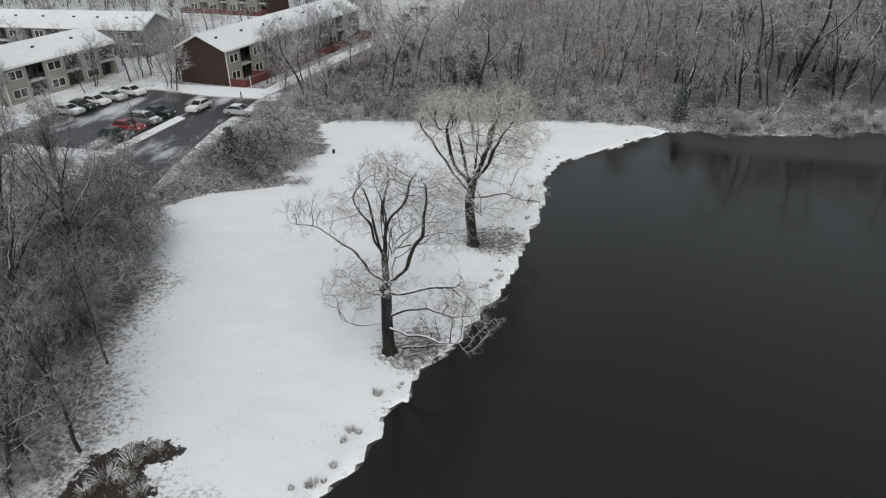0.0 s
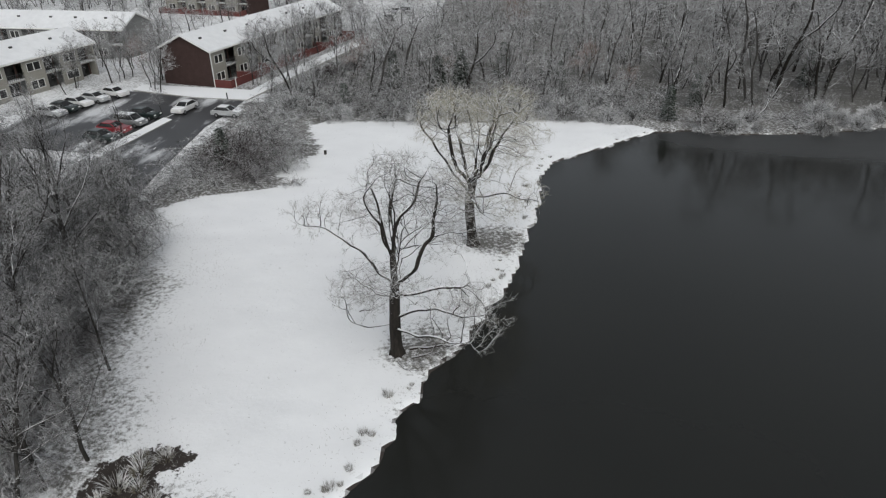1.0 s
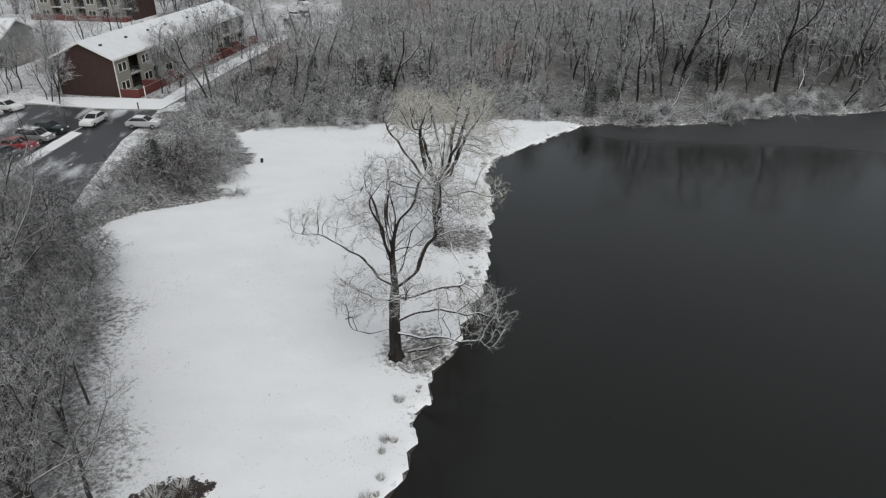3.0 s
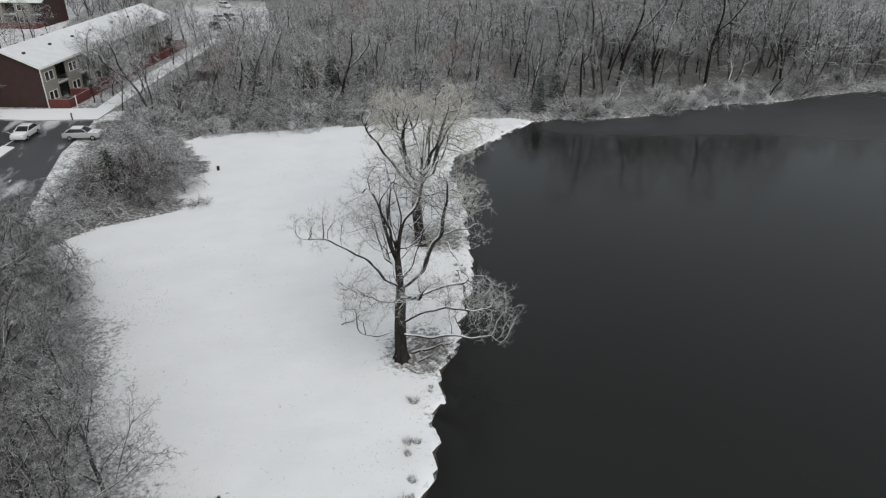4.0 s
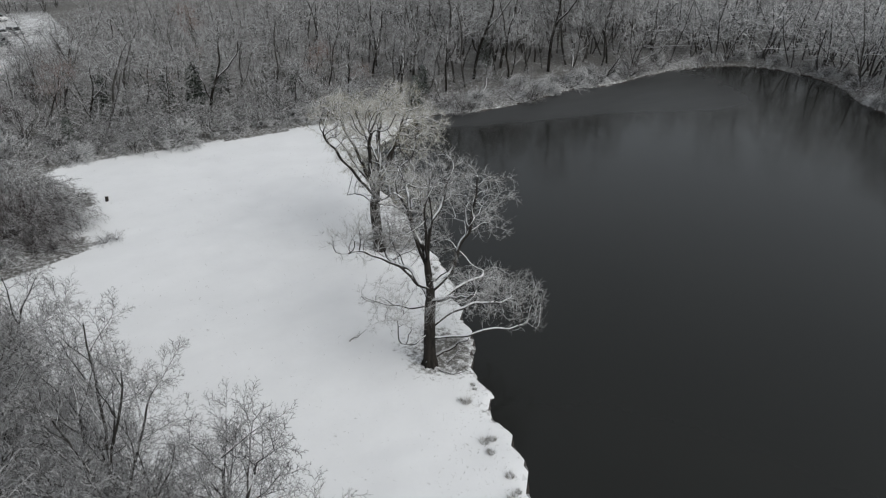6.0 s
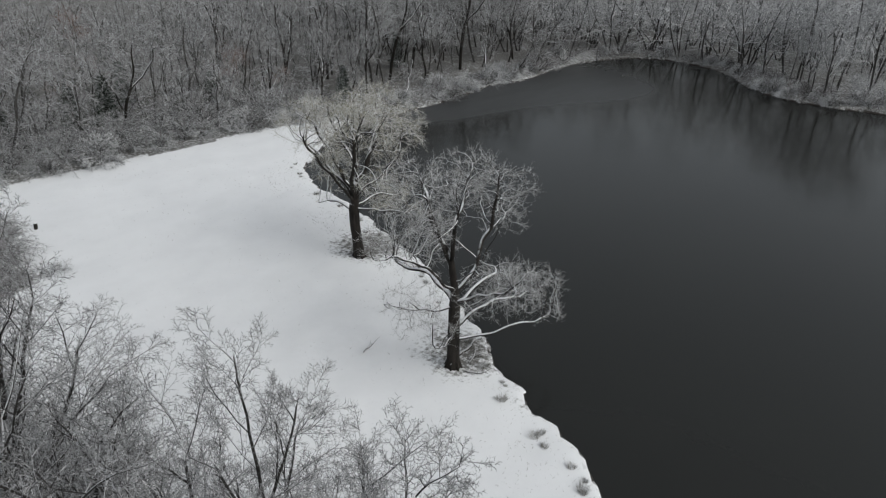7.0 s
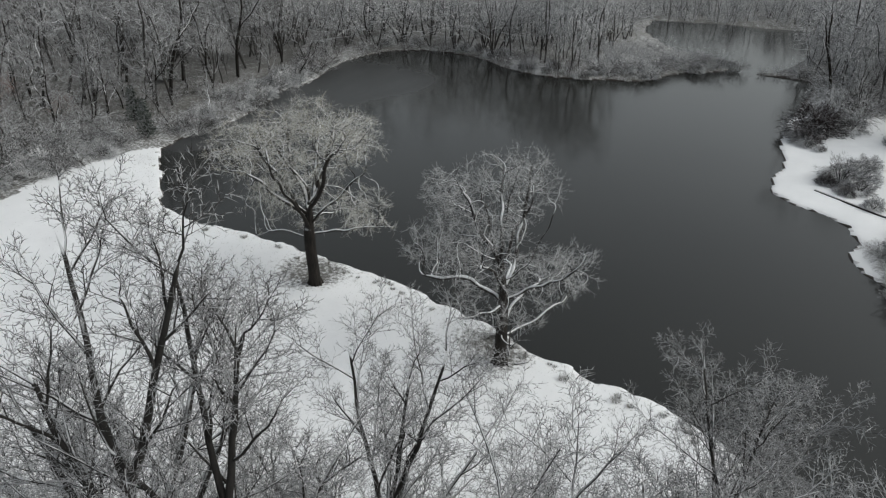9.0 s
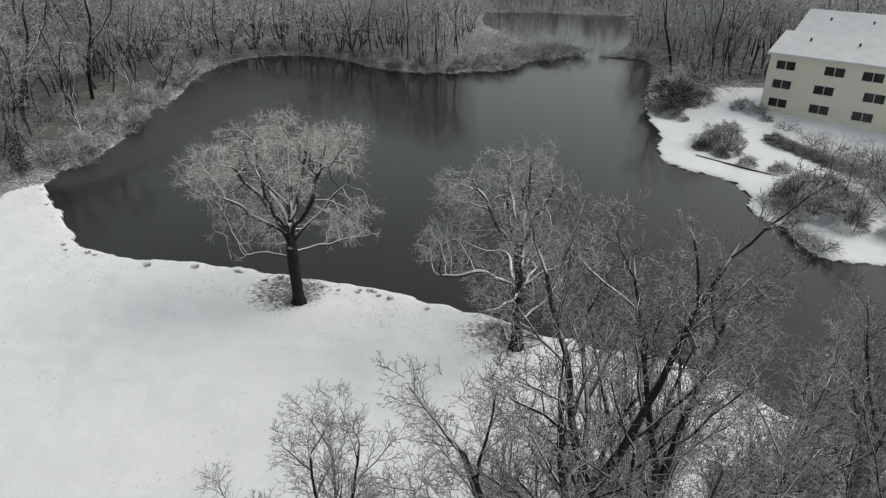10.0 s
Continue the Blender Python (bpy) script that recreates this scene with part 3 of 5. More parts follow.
def skeleton(seed, trunk, limbs, step=0.45, twist=0.16):
    """Nodes of a trunk (a list of points) and its main limbs: (height, azimuth, rise, length, bend, swing)."""
    rng = random.Random(seed)
    pos, par = [], []
    for a, b in zip(trunk, trunk[1:]):
        a, b = Vector(a), Vector(b)
        k = max(1, round((b - a).length / step))
        for j in range(k):
            pos.append(a.lerp(b, j / k))
            par.append(len(pos) - 2)
    pos.append(Vector(trunk[-1]))
    par.append(len(pos) - 2)
    stem = len(pos)
    for h, az, rise, L, bend, swing in limbs:
        i = min(range(stem), key=lambda q: abs(pos[q].z - h))
        p, az, rise = pos[i], radians(az), radians(rise)
        kink = 0.0, 0.0
        for j in range(max(2, round(L / step))):
            az += radians(swing) * step
            rise = max(-0.7, min(1.4, rise + radians(bend) * step))
            if j % 2 == 0:
                kink = rng.uniform(-twist, twist) * 2.6, rng.uniform(-twist, twist) * 2.6
            ca, cr = az + kink[0], rise + kink[1]
            p = p + Vector((math.cos(ca) * math.cos(cr), math.sin(ca) * math.cos(cr), math.sin(cr))) * step
            pos.append(p)
            par.append(i)
            i = len(pos) - 1
    return pos, par


def grown_tree(name, x, y, seed, trunk, limbs, lobes, count, girth, bark, twig, label, each=5, length=0.75, wild=0.55, sag=-0.12, least=0.011, fuzz=0.034, thin=0.030, kill=0.75, step=0.45, rise=0.0, flare=True, shell=0.45, second=2, joined=True, twist=0.14, wander=0.25, twig_label="fine twigs dusted with snow"):
    """A tree whose crown fills its lobes; trunk, limb and crown are its parts."""
    pos, par = skeleton(seed, trunk, limbs, step, twist)
    N, par = colonise(seed, pos, par, lobes, count, step, kill=kill, rise=rise, wander=wander, shell=shell)
    stem, limb, crown = clad(N, par, girth, thin, least, seed, each, length, fuzz, wild, sag, 0.35 if flare else 0.0, second=second)
    if flare:
        rng = random.Random(seed)
        w = Wood()
        for k in range(7):
            a = k * 0.9 + rng.uniform(-0.2, 0.2)
            o = Vector((math.cos(a), math.sin(a), 0))
            w.tube([o * girth * 0.5 + Vector((0, 0, 0.9)), o * girth * 1.0 + Vector((0, 0, 0.3)), o * girth * 1.75 + Vector((0, 0, -0.15))], [0.12, 0.15, 0.06], 6)
        v, f = w.data()
        base = len(stem[0])
        stem = (stem[0] + v, stem[1] + [tuple(q + base for q in g) for g in f])
    ob = thing(name, label, "tree", pose(x, y, ground_z(x, y)))
    if joined:
        base = len(stem[0])
        stem = (stem[0] + limb[0], stem[1] + [tuple(q + base for q in g) for g in limb[1]])
    part("trunk", stem, bark, ob, smooth=True)
    if not joined:
        part("limb", limb, bark, ob, smooth=True)
    part("crown", crown, twig, ob, twig_label)
    return ob


# the two willows on the bank
T1_TRUNK = [(0, 0, -0.2), (-0.05, 0, 2.2), (0.0, 0.05, 4.0), (0.08, 0.1, 5.6), (0.0, 0.4, 7.4), (0.15, 0.5, 9.0), (0.3, 0.3, 10.6), (0.0, 0.2, 12.0)]
T1_LIMBS = [
    # low limbs near the ground
    (2.9, -22, 38, 6.4, -9, 2), (2.2, -34, 40, 7.6, -8, 0), (2.6, 205, 14, 3.4, 3, -4), (4.7, 135, -6, 4.6, 6, 3), (4.9, 8, 12, 5.4, -2, 3), (4.6, 86, 26, 6.2, -5, 4), (5.0, -80, 26, 5.4, 0, -2),
    # great limbs at the fork
    (5.5, 176, 46, 8.0, -3, 1), (5.6, -9, 54, 8.6, 2, 1), (7.2, 126, 50, 6.2, 3, 2), (7.4, 96, 46, 6.6, 2, -2), (6.4, -70, 46, 6.2, 3, 3), (7.8, 232, 58, 5.6, 2, 2), (9.0, 20, 60, 4.6, 2, -3)]
T1_LOBES = [(5.2, 0.6, 3.9, 2.0), (4.6, 2.6, 3.4, 1.3), (-2.4, 1.7, 4.7, 1.7), (4.2, -2.6, 5.2, 2.1), (3.0, 5.2, 6.4, 2.0), (-2.3, -1.6, 5.6, 1.6), (6.0, -1.6, 4.0, 1.6), (0.4, -3.6, 7.4, 2.0),
            (-0.2, 4.6, 8.2, 2.0), (3.7, 4.0, 10.0, 2.0), (-5.0, 0.3, 10.4, 1.5), (-2.4, 0.2, 10.6, 1.9), (3.5, -0.4, 11.5, 2.1), (-0.2, 3.3, 11.8, 2.1), (0.2, -0.2, 13.3, 1.9), (2.2, 0.9, 12.6, 1.7), (4.6, 0.6, 9.2, 1.4)]
grown_tree("willow_tree", -7.04, 40.77, 11, T1_TRUNK, T1_LIMBS, T1_LOBES, 3000, 0.40, M_BARK, M_TWIG_T1, "old bare willow with dark fissured trunk, snow on limbs", each=4, length=0.58, kill=0.34, step=0.34, least=0.0095, fuzz=0.020, thin=0.0125, joined=False, rise=0.22, wander=0.5, sag=0.12, twist=0.17)
T2_TRUNK = [(0, 0, -0.2), (-0.1, 0.02, 1.4), (-0.28, 0.08, 3.2), (-0.3, 0.1, 4.6), (0.1, 0.2, 6.4), (0.3, 0.2, 8.4), (0.5, 0.3, 10.4)]
T2_LIMBS = [
    (4.6, 176, 66, 8.6, -1, 0), (4.5, -88, 12, 6.6, 1, 2), (4.4, 98, 26, 4.6, -10, 3), (4.7, 6, 4, 5.8, -6, -1), (5.0, 92, 46, 6.4, 0, 3), (6.0, 0, 46, 7.0, 2, 1), (4.9, -72, 46, 6.8, 1, -2),
    (5.4, 232, 52, 7.4, 1, 2), (6.2, 135, 54, 7.0, 1, -2), (6.6, 44, 56, 7.2, 1, 2), (7.0, -40, 58, 6.4, 1, 2), (8.2, 100, 64, 5.2, 0, 2)]
T2_LOBES = [(4.9, 2.6, 3.9, 1.7), (2.4, -3.4, 5.6, 1.6), (1.6, 4.6, 6.2, 1.9), (-0.8, -4.2, 7.6, 2.0), (-0.9, 1.8, 8.4, 1.8), (3.6, 1.1, 8.4, 2.0), (3.8, 6.2, 8.6, 2.1), (-0.8, 5.0, 10.8, 2.4), (3.3, 4.5, 11.3, 2.1), (1.8, -2.4, 11.9, 2.3),
            (-2.2, 0.8, 12.5, 2.4), (2.5, 1.1, 12.8, 2.3), (-1.8, -3.6, 13.0, 2.3), (4.4, -0.8, 10.6, 1.8), (-3.2, -1.6, 11.2, 1.6)]
grown_tree("willow_tree", -1.65, 57.10, 23, T2_TRUNK, T2_LIMBS, T2_LOBES, 3400, 0.44, M_BARK, M_TWIG_W, "broad willow with yellowish frosted twigs beside the pond", each=4, length=0.68, kill=0.36, step=0.36, least=0.0115, fuzz=0.024, thin=0.015, joined=False, rise=0.18, wander=0.5, sag=-0.02, twist=0.17)

# models of the bare woodland trees
GREYTREE = "bare grey woodland tree with snow on its twigs"


def wood_model(seed, height, girth, bark, twig, stems, width, label=GREYTREE, n=420):
    """A slim bare tree with a crooked stem and a tall uneven crown."""
    rng = random.Random(seed)
    trunk, limbs, lobes = [(0, 0, -0.25)], [], []
    px, py = 0.0, 0.0
    for k in range(1, 6):
        px, py = px + rng.uniform(-0.5, 0.5), py + rng.uniform(-0.5, 0.5)
        trunk.append((px, py, height * 0.155 * k))
    for k in range(stems):
        limbs.append((rng.uniform(0.18, 0.45) * height, rng.uniform(0, 360), rng.uniform(45, 68), height * rng.uniform(0.32, 0.5), rng.uniform(-1, 4), rng.uniform(-5, 5)))
    for k in range(9):
        u = rng.uniform(0.34, 1.0)
        a = rng.uniform(0, 6.28)
        q = width * rng.uniform(0.2, 0.85) * (1.15 - 0.75 * abs(u - 0.6))
        lobes.append((px * u + math.cos(a) * q, py * u + math.sin(a) * q, height * (0.28 + 0.66 * u), width * rng.uniform(0.4, 0.62)))
    return grown_tree("bare_tree", 0, 0, seed, trunk, limbs, lobes, n, girth, bark, twig, label, each=3, second=1, length=1.15, wild=0.62, sag=-0.05, least=0.019, fuzz=0.045, thin=0.040, kill=0.62, step=0.55, flare=False, twig_label="")


MODELS = [wood_model(40 + k, hgt, g, M_BARK if k in (0, 5) else M_BARK2 if k == 4 else M_BARK3, M_TWIG_RED if k == 4 else M_TWIG, stems, wd)
          for k, (hgt, g, stems, wd) in enumerate(((12.0, 0.16, 3, 2.6), (10.0, 0.09, 4, 2.6), (13.5, 0.13, 2, 2.6), (9.0, 0.09, 4, 2.5), (9.5, 0.09, 4, 2.3), (12.5, 0.18, 3, 2.9)))]
tagged(MODELS[0], "dark-trunked bare woodland tree with frosted twigs")
tagged(MODELS[4], "russet bare tree with a few withered leaves")
SHRUBS = [tree_thing("shrub", 70 + k, hgt, 0.05, SHRUB, M_BARK2, mt, lb, "shrub", stems, 1.3)
          for k, (hgt, stems, mt, lb) in enumerate(((4.4, 12, M_SHRUB, "tangled snow-laden bare shrub at the wood's edge"), (3.2, 12, M_SHRUB, "low snow-covered bramble thicket"),
                                                    (5.6, 12, M_SHRUB, "tall arching shrub bent by snow"), (4.8, 14, M_DARKSHRUB, "dark reddish shrub lightly dusted with snow")))]


def thicket_model(seed, high, wide, twig, label, n=420, name="shrub"):
    """A shrub of arching stems under a lumpy dome of twigs."""
    rng = random.Random(seed)
    limbs = [(0.1 + 0.06 * k, k * 51 + rng.uniform(-20, 20), rng.uniform(50, 78), high * rng.uniform(0.6, 0.95), rng.uniform(-13, -4), rng.uniform(-6, 6)) for k in range(8)]
    lobes = []
    for k in range(10):
        a, u = k * 2.4 + rng.uniform(-0.4, 0.4), math.sqrt((k + 0.5) / 10)
        q = wide * u * rng.uniform(0.75, 1.05)
        lobes.append((math.cos(a) * q, math.sin(a) * q, high * (0.88 - 0.46 * u * u) * rng.uniform(0.82, 1.1), wide * rng.uniform(0.26, 0.42)))
    return grown_tree(name, 0, 0, seed, [(0, 0, -0.2), (0.05, 0, 0.6)], limbs, lobes, n, 0.07, M_BARK2, twig, label, each=4, second=1, length=0.60, wild=0.62, sag=-0.16, least=0.014, fuzz=0.032, thin=0.029, kill=0.42, step=0.38, flare=False, shell=0.4, twig_label="")


def arching_model(seed, high, twig, label, stems=22, name="shrub"):
    """A shrub of many long stems that arch outward and hang under the snow."""
    rng = random.Random(seed)
    limbs = [(0.05 + 0.5 * rng.random(), k * 137.5 + rng.uniform(-20, 20), rng.uniform(52, 84), high * rng.uniform(0.8, 1.35), rng.uniform(-34, -18) * 3.0 / high, rng.uniform(-6, 6)) for k in range(stems)]
    pos, par = skeleton(seed, [(0, 0, -0.2), (0.05, 0, 0.6)], limbs, 0.34, 0.07)
    keep, index = [], {}
    for i, p in enumerate(pos):
        if p.z > -0.3 and (par[i] < 0 or par[i] in index):
            index[i] = len(keep)
            keep.append(i)
    N = np.array([pos[i] for i in keep])
    par = [index[par[i]] if par[i] >= 0 else -1 for i in keep]
    side = colonise(seed, N, par, [(0, 0, high * 0.55, high * 0.62), (0, 0, high * 0.35, high * 0.8)], 260, 0.34, sight=1.2, kill=0.42, rise=-0.2, wander=0.2, shell=0.4, rounds=5)
    stem, limb, crown = clad(*side, 0.06, 0.024, 0.013, seed, 5, 0.55, 0.03, 0.42, -0.22, second=1)
    base = len(stem[0])
    ob = thing(name, label, "bush" if "bush" in name else "shrub")
    part("trunk", (stem[0] + limb[0], stem[1] + [tuple(q + base for q in g) for g in limb[1]]), M_BARK2, ob, smooth=True)
    part("crown", crown, twig, ob)
    return ob


ARCHES = [arching_model(301, 3.4, M_SHRUB, "arching snow-laden shrub with drooping stems"), arching_model(302, 2.6, M_BUSH, "low arching shrub covered in frost"), arching_model(303, 4.2, M_SHRUB, "tall arching shrub bent by snow", 26), arching_model(304, 3.6, M_DARKSHRUB, "dark reddish arching shrub lightly dusted with snow", 30)]
FINE = [thicket_model(110, 5.0, 2.6, M_SHRUB, "dense thicket shrub dusted with snow"), thicket_model(111, 4.2, 2.4, M_BUSH, "grey tangled shrub at the meadow's edge"), thicket_model(112, 6.3, 2.5, M_TWIG_NEAR, "tall dark brushy shrub with snow-lined twigs")]
for model in FINE:
    tagged(model, category="shrub")


def fan_tree(x, y, seed, height, girth, width, fork, label):
    """A tall bare tree whose limbs fan upward from a fork, with straight ascending shoots."""
    rng = random.Random(seed)
    woods = [Wood(), Wood()]
    lean = Vector((rng.uniform(-0.05, 0.05), rng.uniform(-0.05, 0.05), 1))
    stem = [lean * (fork * u) + Vector((rng.uniform(-0.12, 0.12), rng.uniform(-0.12, 0.12), -0.2)) for u in (0.0, 0.3, 0.6, 0.85, 1.0, 1.2, 1.4)]
    woods[0].tube(stem, [girth * q for q in (1.25, 1.0, 0.92, 0.85, 0.75, 0.5, 0.25)], 10)
    spec = [(6, 0.48, 34, 10, 6, 0.0, 0.12, 0.18, 0, 0), (6, 0.52, 36, 5, 4, 0.05, 0.16, 0.15, 0, 0), (6, 0.52, 40, 2, 3, 0.02, 0.2, 0.12, 1, 0.0105), (4, 0.66, 42, 1, 3, 0.04, 0.25, 0.1, 1, 0.009), (2, 0.8, 40, 1, 3, 0.05, 0.25, 0.1, 1, 0.008), (0, 0, 0, 1, 3, 0.05, 0.2, 0, 1, 0.007)]
    reach_up, width = (height - fork) * 0.72, width * 0.66
    for k in range(12):
        u = k / 11
        i = 2 + min(4, int(u * 4.4))
        az, rise = radians(k * 137.5 + rng.uniform(-18, 18)), radians(44 + 32 * u + rng.uniform(-6, 6))
        L = min(reach_up / math.sin(rise), width / math.cos(rise)) * rng.uniform(0.86, 1.04)
        d = Vector((math.cos(az) * math.cos(rise), math.sin(az) * math.cos(rise), math.sin(rise)))
        grow(rng, woods, stem[i], d, L, girth * (0.46 - 0.14 * u), 0, spec)
    ob = thing("bare_tree", label, "tree", pose(x, y, ground_z(x, y)))
    part("trunk", woods[0].data(), M_BARK2, ob, smooth=True)
    part("crown", woods[1].data(), M_TWIG_NEAR, ob)
    return ob


HEROES = [tree_thing("bare_tree", 90 + k, hgt, g, HEROTREE, M_BARK2, M_TWIG_NEAR, "tall bare tree with snow-lined branches at the meadow's edge", "tree", stems, 0.2, 0.12)
          for k, (hgt, g, stems) in enumerate(((12.6, 0.15, 1), (9.4, 0.11, 1), (14.0, 0.18, 1)))]


def evergreen_thing(seed, height, width):
    rng = random.Random(seed)
    tw, nd = Wood(), Wood()
    tw.tube([Vector((0, 0, -0.2)), Vector((0.03, 0, height * 0.5)), Vector((0, 0.02, height))], [0.16, 0.1, 0.02], 7)
    n = int(height * 16)
    for i in range(n):
        u = 0.06 + 0.93 * i / n
        a = i * 2.4 + rng.uniform(-0.3, 0.3)
        L = width * (1 - u) ** 0.75 * rng.uniform(0.7, 1.1) + 0.15
        d = Vector((math.cos(a), math.sin(a), 0.12))
        p = Vector((0, 0, u * height))
        pts = [p, p + d * L * 0.5 + Vector((0, 0, 0.05)), p + d * L + Vector((0, 0, -0.16 * L))]
        nd.tube(pts, [0.03, 0.02, 0.01], 3)
        for k in range(20):
            w = rng.uniform(0.1, 1.0)
            q = p + d * (L * w) - Vector((0, 0, 0.16 * L * w * w))
            e = (d * 0.8 + Vector((rng.uniform(-1, 1), rng.uniform(-1, 1), rng.uniform(-0.9, 0.3)))).normalized()
            nd.tube([q, q + e * rng.uniform(0.3, 0.65)], [0.08, 0.01], 3)
    ob = thing("evergreen_tree", "dark evergreen tree dusted with snow", "tree")
    part("trunk", tw.data(), M_BARK2, ob, smooth=True)
    part("crown", nd.data(), M_NEEDLE, ob)
    return ob


PINE = evergreen_thing(3, 7.0, 1.9)
FROST = tree_thing("bare_tree", 97, 9.5, 0.14, HEROTREE[:4] + [(0, 0, 0, 1, 3, 0, 0.2, 0, 1, 0.016)], M_BARK2, M_BUSH, "frosted bare tree standing among the houses", "tree", 1, roam=0.16)


def bush_thing(seed, wide, high, n, mat, label, thick=0.023):
    """A rounded bush, wider than high, of short twigs that spray outward from a lumpy dome."""
    rng = random.Random(seed)
    stems, tw = Wood(), Wood()
    for k in range(9):
        a = k * 0.7
        tip = Vector((math.cos(a) * wide * 0.55, math.sin(a) * wide * 0.55, high * rng.uniform(0.4, 0.7)))
        stems.tube([Vector((math.cos(a) * 0.1, math.sin(a) * 0.1, -0.2)), tip * 0.5 + Vector((0, 0, 0.1 * high)), tip], [0.05, 0.04, 0.015], 4)
    for k in range(n):
        a, e = rng.uniform(0, 6.283), math.asin(rng.uniform(0.0, 1.0))
        d = Vector((math.cos(a) * math.cos(e), math.sin(a) * math.cos(e), math.sin(e)))
        lump = 0.76 + 0.62 * noise.noise(d * 2.3 + Vector((seed, 0, 0)))
        p = Vector((d.x * wide, d.y * wide, d.z * high)) * lump * rng.uniform(0.70, 1.0)
        out = (d + Vector((rng.uniform(-1, 1), rng.uniform(-1, 1), rng.uniform(-0.7, 0.5))) * 0.75).normalized()
        L = rng.uniform(0.3, 0.75) * (0.45 + 0.15 * wide)
        q = p + out * L * 0.55
        tw.tube([p, q + (out + Vector((0, 0, -0.5))) * L * 0.4], [thick, 0.006], 3)
    ob = thing("rounded_bush", label, "bush")
    part("stem", stems.data(), M_BARK2, ob)
    part("crown", tw.data(), mat, ob)
    return ob


BUSHES = [bush_thing(201, 2.4, 2.6, 2300, M_BUSH, "rounded snow-laden bush with drooping twigs"), bush_thing(202, 2.8, 3.2, 2900, M_BUSH, "large mounded bush covered in frost"),
          bush_thing(203, 2.0, 1.9, 1700, M_BUSH, "low rounded bush dusted with snow"), bush_thing(204, 2.5, 2.7, 2900, M_DARKSHRUB, "dense dark rounded bush with little snow", 0.034)]


def merged(name, spots, label, category):
    """Many copies of shrub models joined into one mesh a material: (model, x, y, size, turn)."""
    sets = {}
    for ob, x, y, s, turn in spots:
        m = np.array(pose(x, y, ground_z(x, y), 0, 0, turn))
        for ch in ob.children:
            me = ch.data
            v = np.empty(len(me.vertices) * 3)
            me.vertices.foreach_get("co", v)
            v = v.reshape(-1, 3) * s @ m[:3, :3].T + m[:3, 3]
            vs, fs = sets.setdefault(me.materials[0].name, ([], []))
            base = sum(len(q) for q in vs)
            vs.append(v)
            fs += [tuple(i + base for i in p.vertices) for p in me.polygons]
    root = None
    for mat, (vs, fs) in sorted(sets.items(), key=lambda q: q[0] != "wood_bark"):
        ob = part("crown" if root else name, (np.concatenate(vs).tolist(), fs), bpy.data.materials[mat], root)
        root = root or tagged(ob, label, category, kind="stuff")
    return root

# ---- apartment houses and parking ----
AX = math.degrees(math.atan2(45.3, 14.5)) - 90  # the houses' long axis, turned from north


def window(parent, x, y0, y1, z0, z1, side, deep=0.10, name="window"):
    """A two-light window in a wall whose face is at x; side: +1 faces +x."""
    w = new(name)
    w.parent = parent
    t = 0.07
    bm = bmesh.new()
    a, b = sorted((x - side * deep, x + side * 0.05))
    box(bm, a, b, y0 - t, y1 + t, z1, z1 + t)
    box(bm, a, b, y0 - t, y1 + t, z0 - t, z0)
    box(bm, a, b, y0 - t, y0, z0, z1)
    box(bm, a, b, y1, y1 + t, z0, z1)
    ym = (y0 + y1) / 2
    box(bm, a, b, ym - t / 2, ym + t / 2, z0, z1)
    part("frame", bm, M_TRIM, w)
    for p, q in ((y0, ym - t / 2), (ym + t / 2, y1)):
        c, d = sorted((x - side * deep, x - side * (deep - 0.03)))
        part("pane", a_box(c, d, p, q, z0, z1), M_GLASS, w)
    return w


def roof_parts(ob, x0, x1, y0, y1, ze, zr, over=0.5):
    xm = (x0 + x1) / 2
    for s in (-1, 1):
        xe = (x0 - over) if s < 0 else (x1 + over)
        drop = (zr - ze) * over / ((x1 - x0) / 2)
        for nm, lift, th, inset, mt, lab in (("roof", 0.0, 0.18, 0.0, M_TRIM, "white eaves board"), ("roof_snow", 0.184, 0.14, 0.05, M_ROOFSNOW, "smooth snow blanket on the roof")):
            bm = bmesh.new()
            pr = [(xm, zr + lift), (xe - s * inset, ze - drop + lift), (xe - s * inset, ze - drop + lift + th), (xm, zr + lift + th)]
            va = [bm.verts.new((px, y0 - over + inset, pz)) for px, pz in pr]
            vb = [bm.verts.new((px, y1 + over - inset, pz)) for px, pz in pr]
            bm.faces.new(va)
            bm.faces.new(vb[::-1])
            for k in range(4):
                bm.faces.new((va[k], va[k - 1], vb[k - 1], vb[k]))
            part(nm, bm, mt, ob, lab)


def gable(bm, x0, x1, y0, y1, ze, zr):
    xm = (x0 + x1) / 2
    pr = [(x0, ze), (x1, ze), (xm, zr)]
    va = [bm.verts.new((px, y0, pz)) for px, pz in pr]
    vb = [bm.verts.new((px, y1, pz)) for px, pz in pr]
    bm.faces.new(va)
    bm.faces.new(vb[::-1])
    for k in range(3):
        bm.faces.new((va[k], va[k - 1], vb[k - 1], vb[k]))


